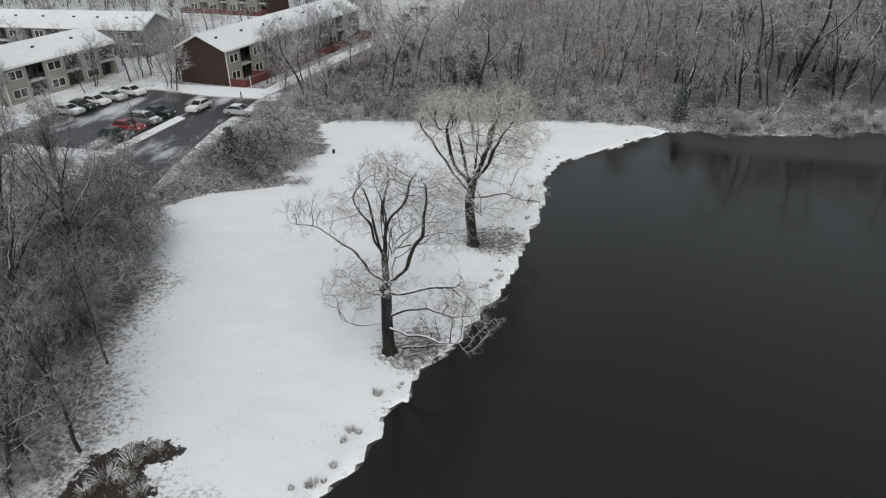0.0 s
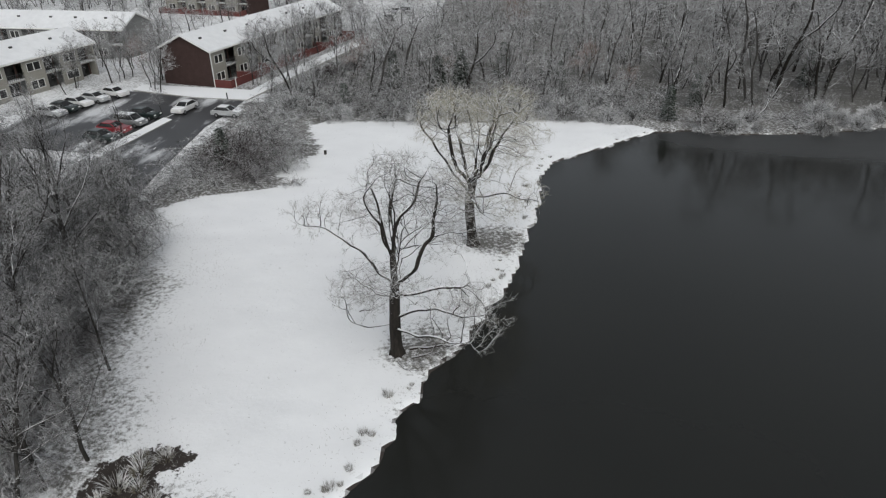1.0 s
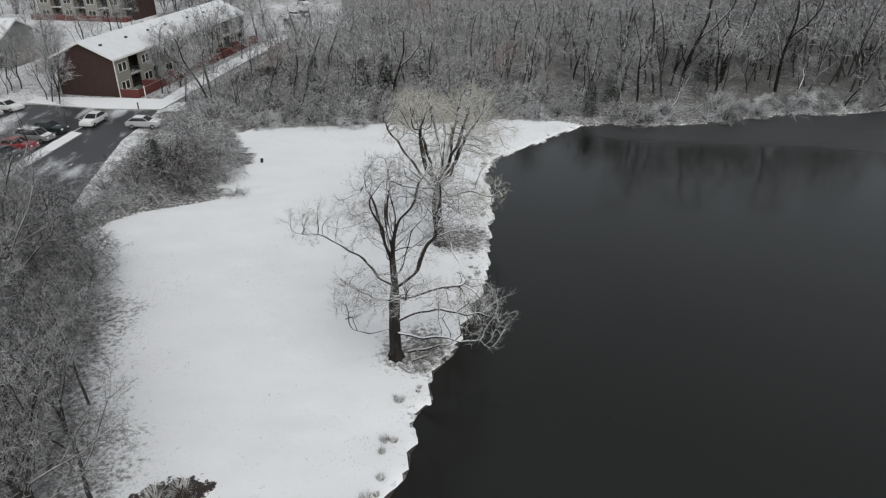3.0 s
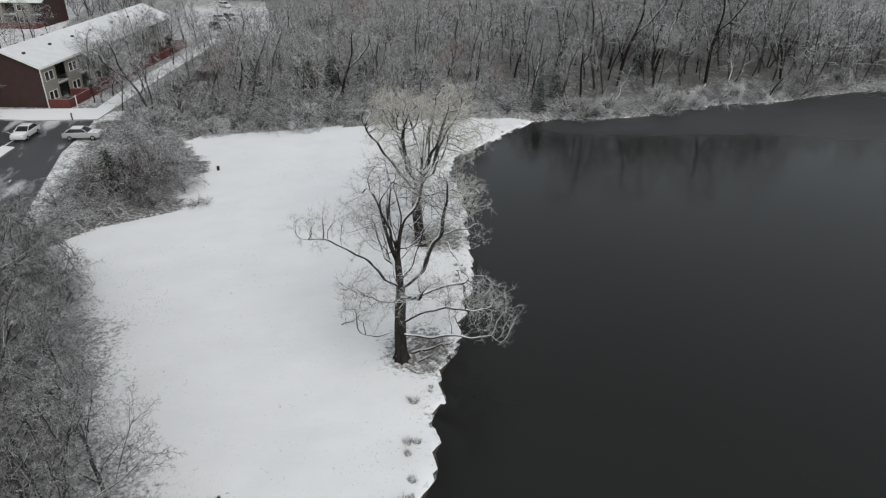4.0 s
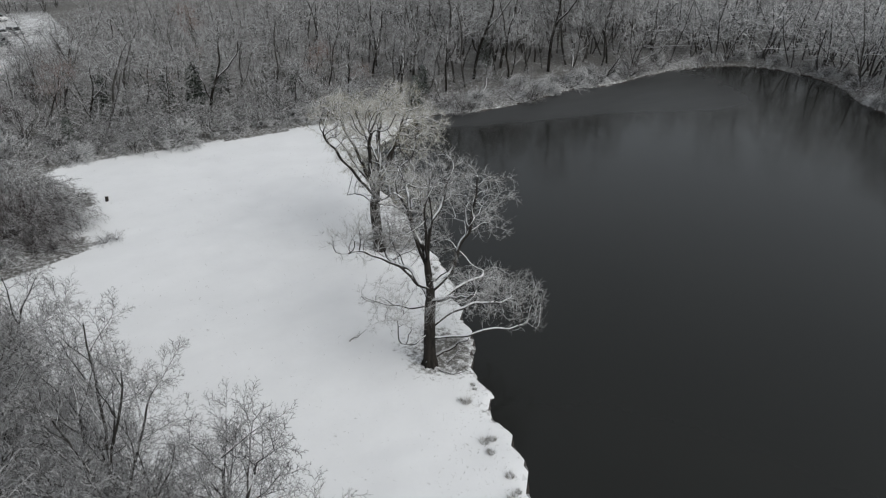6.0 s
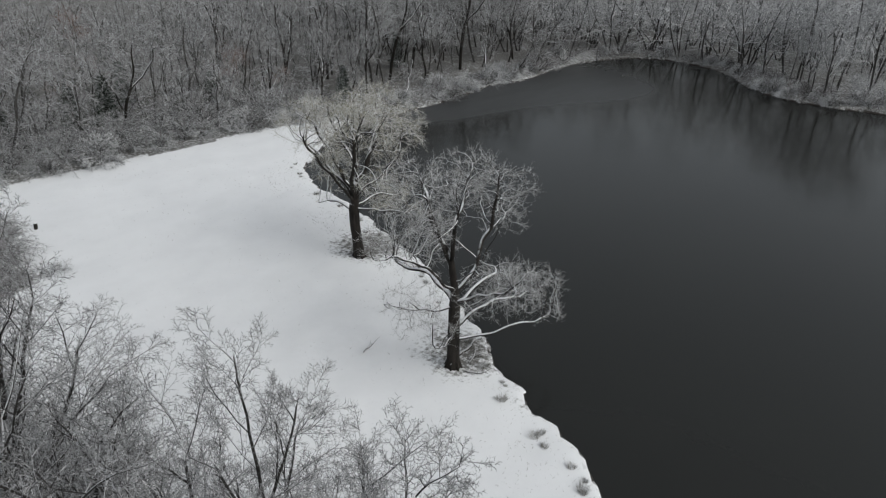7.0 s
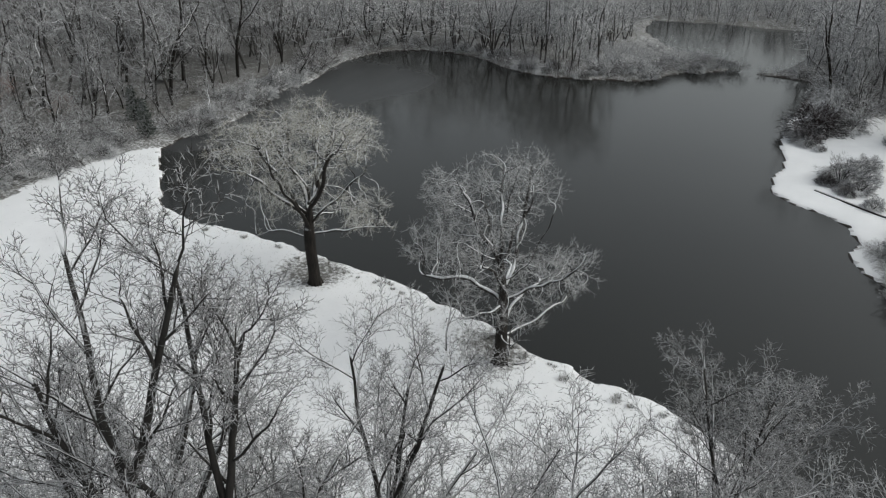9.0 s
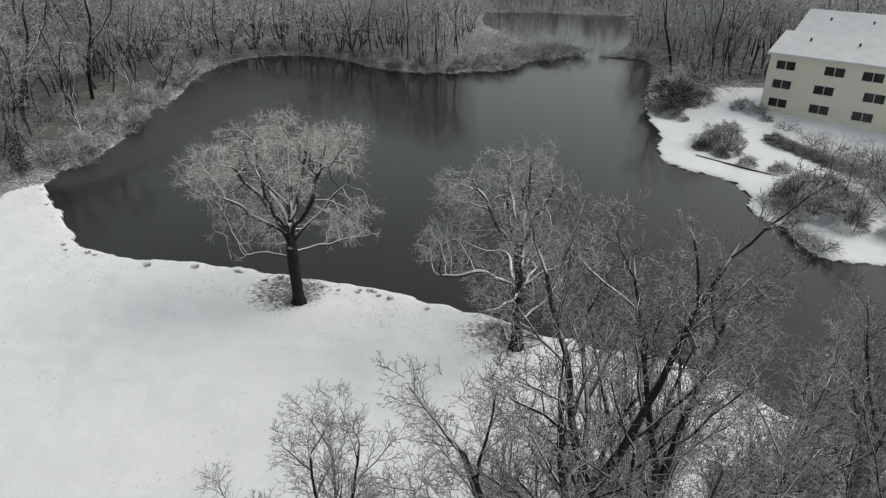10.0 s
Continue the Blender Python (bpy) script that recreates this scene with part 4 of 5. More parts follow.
def apartment(x, y, turn, length, width, eave, rise, label, bay=6.0, end_mat=None, wall_mat=None, dark=None, fences=True, west=True):
    """A two-storey row; its front faces +x and it runs along +y from the near gable."""
    end_mat, wall_mat, dark = end_mat or M_BRICK, wall_mat or M_SIDING, dark or M_BRICKD
    ob = thing("apartment_building", label, "building", pose(x, y, float(land(x, y)) - 0.15, 0, 0, turn))
    H = eave
    t = 0.28
    # gable ends
    for a, b in ((0, t), (length - t, length)):
        bm = bmesh.new()
        box(bm, -width, 0, a, b, 0, H)
        gable(bm, -width, 0, a, b, H, H + rise)
        part("gable_wall", bm, end_mat, ob, "red-brown brick end wall" if end_mat is M_BRICK else "")
    part("back_wall", a_box(-width, -width + t, t, length - t, 0, H), wall_mat, ob)
    # front: siding bays with windows and recessed dark bays with a glazed door
    n = int(length // bay)
    for i in range(n):
        y0 = t + (length - 2 * t) * i / n
        y1 = t + (length - 2 * t) * (i + 1) / n
        ym = y0 + (y1 - y0) * 0.55
        bm = bmesh.new()
        for za, zb in ((0, 0.95), (2.15, 3.75), (4.95, H)):
            box(bm, -t, 0, y0, ym, za, zb)
        for za, zb in ((0.95, 2.15), (3.75, 4.95)):
            box(bm, -t, 0, y0, y0 + 0.75, za, zb)
            box(bm, -t, 0, ym - 0.75, ym, za, zb)
        part("siding_bay", bm, wall_mat, ob)
        part("bay_return", a_box(-1.5, -t, ym - 0.12, ym, 0, H), wall_mat, ob)
        part("recessed_wall", a_box(-1.7, -1.5, ym - 0.12, y1, 0, H), dark, ob, "dark brick recess")
        part("balcony_floor", a_box(-1.5, 0.02, ym + 0.004, y1, 2.65, 2.85), M_CONC, ob)
        rail = part("balcony_rail", a_box(-0.09, -0.02, ym + 0.01, y1 - 0.01, 3.75, 3.82), M_DARK, ob)
        for k in range(9):
            yy = ym + 0.06 + (y1 - ym - 0.16) * k / 8
            part("baluster", a_box(-0.08, -0.03, yy, yy + 0.04, 2.86, 3.75), M_DARK, rail)
        for z0 in (0.95, 3.75):
            window(ob, 0, y0 + 0.75, ym - 0.75, z0, z0 + 1.2, 1)
        for z0 in (0.12, 2.86):
            part("glazed_door", a_box(-1.5, -1.45, ym + 0.4, y1 - 0.4, z0, z0 + 2.05), M_GLASS, ob)
        if west:
            for z0 in (0.95, 3.75):
                window(ob, -width, y0 + 1.5, y0 + 3.0, z0, z0 + 1.2, -1, deep=-0.02)
    roof_parts(ob, -width, 0, 0, length, H, H + rise)
    for k in range(n * 2):
        yy = (k + 0.5) * length / n / 2 + R.uniform(-0.6, 0.6)
        s = 0.28 + 0.3 * (k % 2)
        zz = H + rise * (s / 0.5 if s < 0.5 else (1 - s) / 0.5) + 0.2
        part("roof_vent", a_box(-width * s - 0.13, -width * s + 0.13, yy - 0.28, yy + 0.28, zz, zz + 0.36, bevel=0.04), M_DARK, ob)
    part("corner_post", a_box(0.003, 0.10, -0.05, 0.12, 0, H), M_TRIM, ob)
    if fences:
        for i in range(n):
            fy = (length) * i / n
            fx = 3.0
            fence = thing("patio_fence", "red-brown board fence round a patio, snow along the top", "fence", ob.matrix_basis @ pose(0.15, fy, 0.15), group="patio fences")
            ly = length / n - 0.5
            for bx0, bx1, by0, by1, k in ((0, fx, 0, 0.06, 12), (fx, fx + 0.06, 0, ly, 16), (0, fx, ly, ly + 0.06, 12)):
                for j in range(k):
                    if bx1 - bx0 > 1:
                        a, b = bx0 + (bx1 - bx0) * j / k, bx0 + (bx1 - bx0) * (j + 0.94) / k
                        bm = a_box(a, b, by0, by1, 0, 1.3)
                    else:
                        a, b = by0 + (by1 - by0) * j / k, by0 + (by1 - by0) * (j + 0.94) / k
                        bm = a_box(bx0, bx1, a, b, 0, 1.3)
                    part("board", bm, M_FENCE, fence)
    return ob


apartment(-43.4, 112.2, AX, 46.0, 9.8, 5.9, 2.2, "two-storey apartment row with brick gable end and snowy roof")
apartment(-67.3 + 0.3 * -22, 121.5 - 0.95 * 22, AX, 22.0, 10.0, 5.7, 2.1, "two-storey beige apartment row under a snow-covered roof", end_mat=M_SIDING, fences=False)
apartment(-118.0, 142.7, -99.9, 51.0, 10.0, 5.7, 2.2, "long grey apartment row with snowy roof behind the parking", end_mat=M_SIDINGG, wall_mat=M_SIDINGG, fences=False, west=False)
apartment(-84.0, 195.0, AX - 90, 26.0, 10.0, 5.7, 2.2, "distant apartment row with red patio fences", west=False)


def slab(name, outline, z, th, mat, label, category):
    bm = bmesh.new()
    prism(bm, outline, z - th, z)
    return tagged(part(name, bm, mat), label, category, kind="structure")


slab("road", [(-36.0, 103.0), (-37.6, 90.0), (-37.4, 79.0), (-37.0, 66.0), (-36.5, 52.0), (-44.5, 52.0), (-45.5, 66.0), (-47.4, 80.0), (-46.0, 90.0), (-43.6, 98.8), (-46.5, 101.5), (-64.0, 104.5), (-62.5, 110.0), (-56.0, 109.5), (-36.5, 105.6), (-20.0, 104.0), (-19.0, 100.6)][:15], 1.10, 0.3, M_ASPHALT, "wet asphalt lane streaked with slush", "road")
slab("road", [(-48.6, 80.5), (-44.2, 98.6), (-46.6, 101.4), (-64.0, 104.4), (-66.0, 84.0)], 1.104, 0.3, M_ASPHALT, "wet parking lot asphalt with slushy tyre tracks", "road")
slab("pavement", [(-44.0, 105.2), (-35.6, 103.6), (-33.0, 113.0), (-29.5, 126.0), (-19.2, 161.0), (-22.0, 162.0), (-32.6, 127.0), (-36.6, 109.5), (-56.0, 113.5), (-56.0, 109.9)], 1.24, 0.4, M_CONC, "snow-dusted concrete footpath beside the apartment row", "pavement")
slab("pavement", [(-48.2, 77.5), (-46.4, 77.5), (-43.3, 93.6), (-44.9, 94.6)], 1.24, 0.4, M_CONC, "snowy kerbed strip between lane and parking", "pavement")


def car_thing(paint, label, van=0.0):
    ob = thing("car", label, "car", group="parked cars")
    # side profile: length along y
    L = 2.25
    prof = [(-L, 0.35), (-L, 0.72), (-L + 0.12, 0.95), (-0.95 - 0.5 * van, 1.02), (L - 0.25, 0.98 + 0.1 * van), (L, 0.85), (L, 0.35)]
    cab = [(-0.95 - 0.4 * van, 1.0), (-0.2 - 0.5 * van, 1.46 + 0.2 * van), (1.25 + 0.55 * van, 1.46 + 0.2 * van), (1.95 + 0.15 * van, 1.0)]

    def loft(outline, w0, w1, zlo, zhi):
        bm = bmesh.new()
        sides = []
        for s in (-1, 1):
            sides.append([bm.verts.new((s * (w0 + (w1 - w0) * max(0, min(1, (z - zlo) / (zhi - zlo)))), y, z)) for y, z in outline])
        bm.faces.new(sides[0])
        bm.faces.new(sides[1][::-1])
        n = len(outline)
        for k in range(n):
            bm.faces.new((sides[0][k], sides[0][k - 1], sides[1][k - 1], sides[1][k]))
        bmesh.ops.bevel(bm, geom=bm.edges[:], offset=0.07, segments=2, affect="EDGES", profile=0.6)
        return bm
    body = part("body", loft(prof, 0.88, 0.84, 0.35, 1.0), paint, ob, smooth=True)
    part("cabin_glass", loft(cab, 0.80, 0.64, 1.0, 1.46), M_GLASS, ob)
    top = [(y * 0.98 + 0.01, z) for y, z in ((cab[1][0] + 0.04, cab[1][1] - 0.06), (cab[1][0] + 0.02, cab[1][1] + 0.05), (cab[2][0], cab[2][1] + 0.05), (cab[2][0], cab[2][1] - 0.06))]
    part("roof_panel", loft(top, 0.68, 0.66, 1.4, 1.5), paint, ob)
    for s in (-1, 1):
        for (ya, za), (yb, zb) in ((cab[0], cab[1]), (cab[3], cab[2])):
            w = Wood()
            w.tube([Vector((s * 0.81, ya, za)), Vector((s * 0.67, yb, zb))], [0.05, 0.05], 5, point=False)
            part("pillar", w.data(), paint, ob)
        for yw in (-1.38, 1.38):
            wh = part("wheel", cyl(0.32, 0.22, 18), M_RUBBER, ob)
            wh.matrix_basis = pose(s * 0.80, yw, 0.32, 0, 90, 0)
            rim = part("rim", cyl(0.20, 0.235, 12), M_RIM, wh)
        part("headlight", a_box(s * 0.60 - 0.18, s * 0.60 + 0.18, -L - 0.02, -L + 0.08, 0.66, 0.82, bevel=0.03), M_TRIM, ob)
        part("tail_light", a_box(s * 0.68 - 0.12, s * 0.68 + 0.12, L - 0.08, L + 0.02, 0.7, 0.9, bevel=0.03), M_FENCE, ob)
        part("mirror", a_box(s * 0.95 - 0.08, s * 0.95 + 0.08, -0.78, -0.66, 0.98, 1.1, bevel=0.03), paint, ob)
    return ob


def cyl(r, h, n):
    bm = bmesh.new()
    bmesh.ops.create_cone(bm, cap_ends=True, segments=n, radius1=r, radius2=r, depth=h)
    bmesh.ops.bevel(bm, geom=[e for e in bm.edges if len(e.link_faces) == 2 and e.calc_face_angle(0) > 1], offset=r * 0.12, segments=2, affect="EDGES")
    return bm


P_RED, P_GREY, P_BLACK, P_WHITE, P_SILVER = car_mat("red_paint", (0.24, 0.02, 0.028), 0.1), car_mat("grey_paint", (0.16, 0.165, 0.17), 0.75), car_mat("black_paint", (0.012, 0.020, 0.019), 0.3), car_mat("white_paint", (0.6, 0.6, 0.6)), car_mat("silver_paint", (0.35, 0.36, 0.37))
CARS = {"red": car_thing(P_RED, "red saloon car lightly dusted with snow"), "grey": car_thing(P_GREY, "grey estate car with snow on its roof", 1.0), "black": car_thing(P_BLACK, "black car with patches of snow"),
        "white": car_thing(P_WHITE, "parked car covered with snow"), "silver": car_thing(P_SILVER, "silver car with snow on roof and bonnet")}
for kind, cx, cy, turn in (("black", -49.0, 84.8, 74), ("red", -48.9, 88.1, 76), ("grey", -48.1, 91.3, 74), ("black", -47.5, 94.7, 73), ("white", -43.0, 97.9, -12), ("silver", -35.9, 95.4, 80),
                           ("silver", -61.6, 95.8, 74), ("black", -61.0, 98.2, 74), ("white", -60.2, 100.8, 72), ("silver", -58.9, 103.4, 70), ("white", -57.2, 106.4, 66)):
    put(CARS[kind], USED, cx, cy, 1.0, turn, z=1.115)
for kind, cx, cy, turn in (("black", -21.4, 178.5, 20), ("silver", -20.6, 190.0, 24), ("grey", -18.0, 190.6, 24), ("white", -19.4, 214.0, 30)):
    put(CARS[kind], USED, cx, cy, 1.0, turn, z=ground_z(cx, cy) + 0.02)


# ---- the large house across the pond ----
def lodge(x, y, turn, length, width, floors, rise, label):
    ob = thing("apartment_building", label, "building", pose(x, y, float(land(x, y)) - 0.2, 0, 0, turn))
    t, st = 0.3, 2.75
    H = floors * st + 0.35
    for a, b in ((0, t), (length - t, length)):
        bm = bmesh.new()
        box(bm, -width, 0, a, b, 0, H)
        gable(bm, -width, 0, a, b, H, H + rise)
        part("gable_wall", bm, M_CREAM, ob)
    part("back_wall", a_box(-width, -width + t, t, length - t, 0, H), M_CREAM, ob)
    n = int(length // 5.2)
    for f in range(floors):
        z0 = f * st
        hi = H if f == floors - 1 else z0 + st
        bm = bmesh.new()
        box(bm, -t, 0, t, length - t, z0, z0 + 1.0)
        box(bm, -t, 0, t, length - t, z0 + 2.2, hi)
        cuts = [t]
        wins = []
        for i in range(n):
            yc = (i + 0.5) * length / n + (0.5 if (i + f) % 3 == 0 else -0.3)
            if i == 0:
                yc = 2.4
            wins.append((yc - 1.3, yc + 1.3))
        prev = t
        for a, b in wins:
            box(bm, -t, 0, prev, a, z0 + 1.0, z0 + 2.2)
            prev = b
        box(bm, -t, 0, prev, length - t, z0 + 1.0, z0 + 2.2)
        part("storey_wall", bm, M_CREAM, ob, "pale cream siding")
        for a, b in wins:
            window(ob, 0, a, b, z0 + 1.0, z0 + 2.2, 1, deep=0.16)
    roof_parts(ob, -width, 0, 0, length, H, H + rise, 0.45)
    for k in range(4):
        yy = 4 + k * 6.5
        zz = H + rise * 0.62
        part("roof_vent", a_box(-width * 0.31 - 0.12, -width * 0.31 + 0.12, yy - 0.12, yy + 0.12, zz, zz + 0.75), M_DARK, ob)
    return ob


LT = math.degrees(math.atan2(-0.75, -0.66)) - 90
lodge(57.2, -1.2, LT, 34.0, 12.0, 3, 2.3, "three-storey cream building with dark windows and snowy roof")
lodge(75.0, -12.5, LT, 30.0, 14.0, 3, 3.4, "rear wing of the cream building under a snowy roof")

# posts beside the footpath
def post_thing(name, x, y, r, h, mat, label):
    bm = cyl(r, h, 10)
    ob = part(name, bm, mat)
    ob.matrix_basis = pose(x, y, 1.24 + h / 2 - 0.05)
    return tagged(ob, label, "post")


post_thing("marker_post", -38.8, 104.2, 0.09, 1.0, M_DARK, "short dark marker post on the snowy footpath")
post_thing("white_post", -39.2, 110.4, 0.06, 1.9, M_TRIM, "white post beside the red patio fence")
EDGE_Z = ground_z(33.0, 10.5) + 0.02
slab("pavement", [(37.0, 14.6), (28.4, 6.2), (26.0, 3.2), (26.2, 3.0), (28.6, 6.0), (37.2, 14.4)], EDGE_Z + 0.06, 0.5, M_SOIL, "narrow dark timber edging along the snowy bank path", "edging")


# ---- hand-placed trees and shrubs ----
# meadow's western edge, over which the path passes
fan_tree(-36.2, 43.0, 41, 20.2, 0.32, 8.0, 12.0, "tall bare tree with a wide fan of dark limbs")
fan_tree(-35.0, 40.6, 43, 18.8, 0.29, 5.2, 11.5, "tall bare tree leaning among its neighbours")
fan_tree(-31.2, 39.2, 47, 16.8, 0.27, 6.0, 8.0, "wide-crowned bare tree at the meadow's edge")
fan_tree(-33.4, 48.2, 53, 14.4, 0.22, 6.2, 7.0, "spreading bare tree with low frosted limbs")
fan_tree(-26.6, 29.8, 49, 15.0, 0.20, 3.4, 7.5, "slender bare tree with upright shoots near the bank")
for k, x, y, s, turn in ((2, -33.4, 37.0, 0.95, 40), (2, -31.6, 35.6, 0.92, 250), (0, -23.8, 30.4, 0.84, 150), (0, -27.9, 33.0, 0.9, 300), (2, -29.6, 33.6, 0.82, 70), (2, -29.0, 30.4, 0.82, 210), (0, -25.0, 28.2, 0.8, 20),
                         (2, -28.2, 26.0, 1.0, 110), (1, -25.6, 26.8, 1.2, 260), (1, -35.5, 50.0, 1.0, 45), (1, -33.0, 53.5, 0.85, 330), (0, -30.6, 33.2, 1.08, 120), (1, -29.5, 29.5, 1.25, 190), (1, -38.0, 58.0, 0.85, 75),
                         (1, -26.4, 38.6, 0.9, 15), (0, -33.6, 35.6, 1.12, 240)):
    put(HEROES[k], USED, x, y, s, turn)
rs = random.Random(31)
edge = [(-24.0, 27.0), (-26.5, 33.0), (-29.8, 40.0), (-30.4, 47.0), (-31.5, 53.0), (-35.0, 60.0), (-37.0, 64.0)]
for (ax, ay), (bx, by) in zip(edge, edge[1:]):
    south = ay < 39
    for k in range(17 if south else 13):
        u = rs.random()
        off = (0.9 if south else 0.2) + 8.0 * rs.random() ** 1.2
        x, y = ax + (bx - ax) * u - off, ay + (by - ay) * u + rs.uniform(-1, 1)
        put(rs.choice((FINE[0], FINE[1], ARCHES[0], ARCHES[2], ARCHES[3]) if south else (FINE[0], FINE[1], FINE[2], ARCHES[2], ARCHES[0])), USED, x, y, rs.uniform(0.6, 0.95) if south else rs.uniform(0.7, 1.15), rs.uniform(0, 360))
for k in range(18):
    u = rs.random()
    j = rs.randrange(2, 5)
    (ax, ay), (bx, by) = edge[j], edge[(j + 1)]
    put(FINE[rs.choice((0, 1, 2))], USED, ax + (bx - ax) * u - rs.uniform(-0.3, 1.6), ay + (by - ay) * u, rs.uniform(0.7, 1.1), rs.uniform(0, 360))
for k in range(20):
    u = rs.random()
    put((FINE[0], FINE[1], ARCHES[0], ARCHES[2])[k % 4], USED, -37.0 - 7.0 * u + rs.uniform(-1.5, 1.5), 56.0 + 20.0 * u + rs.uniform(-4, 4), rs.uniform(0.75, 1.05), rs.uniform(0, 360))
for k in range(16):
    put(FINE[rs.choice((1, 2, 2))], USED, rs.uniform(-34, -30), rs.uniform(41, 56), rs.uniform(0.9, 1.25), rs.uniform(0, 360))
for k in range(16):
    u = k / 15
    x, y = (-28.4 - 2.6 * u, 37.0 + 16.0 * u)
    put(ARCHES[3], USED, x - rs.uniform(0.6, 2.6), y + rs.uniform(-0.7, 0.7), rs.uniform(0.55, 0.85), rs.uniform(0, 360), "low dark brush at the hem of the thicket")
# the clump between meadow and lane
for k, x, y, s in ((3, -28.6, 74.0, 1.5), (3, -27.2, 76.4, 1.3), (3, -29.8, 76.2, 1.3), (3, -27.0, 72.2, 1.1), (0, -25.2, 74.6, 1.0), (0, -24.2, 77.8, 1.1), (1, -22.9, 75.6, 0.9), (1, -23.2, 80.4, 1.0), (2, -25.4, 80.6, 1.0), (0, -31.4, 71.2, 1.0),
                   (1, -29.6, 70.2, 0.9), (2, -31.8, 74.4, 1.05), (1, -33.2, 68.6, 1.05), (0, -34.2, 71.6, 1.0), (2, -26.8, 84.0, 1.1), (0, -29.4, 80.2, 1.05), (1, -24.6, 83.8, 1.0), (0, -27.2, 88.0, 1.0), (1, -30.2, 85.2, 0.9), (2, -29.6, 91.4, 1.0), (0, -34.8, 66.4, 0.9), (3, -25.6, 71.6, 0.55), (1, -31.6, 95.4, 1.0)):
    put(ARCHES[k], USED, x, y, s, rs.uniform(0, 360))
put(SHRUBS[1], USED, -21.6, 71.4, 0.35, 40, "low bramble spreading onto the snowy meadow")
put(SHRUBS[1], USED, -20.6, 71.6, 0.28, 90, "low bramble spreading onto the snowy meadow")
# dense shrubs along the meadow's north edge
for k in range(48):
    u = k / 47
    x = -27 + 50 * u + rs.uniform(-1, 1)
    row = k % 3
    y = 96.6 - 3.0 * soft((u - 0.75) / 0.25) + 3.0 * row + rs.uniform(-0.9, 0.9)
    if row == 2 and rs.random() < 0.5:
        put(SHRUBS[rs.choice((0, 2))], USED, x, y, rs.uniform(0.8, 1.3), rs.uniform(0, 360))
    elif k % 2:
        put(ARCHES[rs.choice((0, 1, 0, 2))], USED, x, y, rs.uniform(0.85, 1.2) + 0.15 * row, rs.uniform(0, 360))
    else:
        put(BUSHES[rs.choice((0, 0, 1, 1, 1, 2))], USED, x, y, rs.uniform(0.8, 1.35) + 0.2 * row, rs.uniform(0, 360))
# overgrowth beside the footpath
for k in range(26):
    u = k / 25
    x, y = -32.4 + 14.0 * u + rs.uniform(0.8, 4.0), 103.0 + 52.0 * u + rs.uniform(-1.5, 1.5)
    put(BUSHES[rs.choice((0, 1, 1, 2, 3))], USED, x, y, rs.uniform(0.7, 1.15), rs.uniform(0, 360))
# brush hanging over the far banks
brush_spots = []
brush = rounded(NORTH_SHORE + [(130.0, 60.0), (60.0, 140.0)], 2.4)
for i, p in enumerate(brush):
    if p[1] > 94.5 or p[0] > 112 or (p[0] > 104 and p[1] > 24):
        continue
    nrm = brush[(i + 1) % len(brush)] - brush[i - 1]
    nrm = np.array([-nrm[1], nrm[0]]) / np.linalg.norm(nrm)
    for q in (0.8, 4.2):
        if rs.random() < 0.14:
            continue
        o = q + rs.uniform(-0.9, 1.6)
        brush_spots.append((rs.choice((SHRUBS[0], SHRUBS[1], SHRUBS[1], BUSHES[0], BUSHES[2], BUSHES[1], SHRUBS[3])), p[0] + nrm[0] * o + rs.uniform(-0.7, 0.7), p[1] + nrm[1] * o + rs.uniform(-0.7, 0.7), rs.uniform(0.35, 0.95) + (0.2 if q > 2 else 0), rs.uniform(0, 360)))
merged("bank_brush", brush_spots, "snow-laden brush hanging over the pond's far bank", "brush")
# shrubs and trees before the cream building
for k, x, y, s in ((0, 28.0, -3.5, 1.0), (0, 33.0, -5.0, 0.9), (0, 37.0, -3.0, 0.8), (1, 41.0, -2.0, 0.8), (1, 46.0, -0.5, 0.7), (2, 24.0, -1.0, 1.1), (0, 19.0, 0.0, 1.1),
                   (2, 66.0, 6.0, 1.1), (0, 70.0, 3.0, 1.2), (2, 74.0, 2.0, 1.4), (0, 80.0, 2.0, 1.4), (2, 86.0, 1.0, 1.4), (0, 92.0, 2.0, 1.2), (0, 97.0, 2.0, 1.1), (1, 102.5, 7.0, 0.7)):
    put(SHRUBS[k], USED, x, y, s, rs.uniform(0, 360))
for k in range(16):
    put(SHRUBS[rs.choice((0, 1, 3))], USED, rs.uniform(14, 40), rs.uniform(-9, -3), rs.uniform(0.55, 1.0), rs.uniform(0, 360))
put(BUSHES[3], USED, 61.0, 11.0, 1.8, 20, "large rounded dark bush overhanging the pond")
put(BUSHES[3], USED, 57.4, 12.6, 1.1, 140, "large rounded dark bush overhanging the pond")
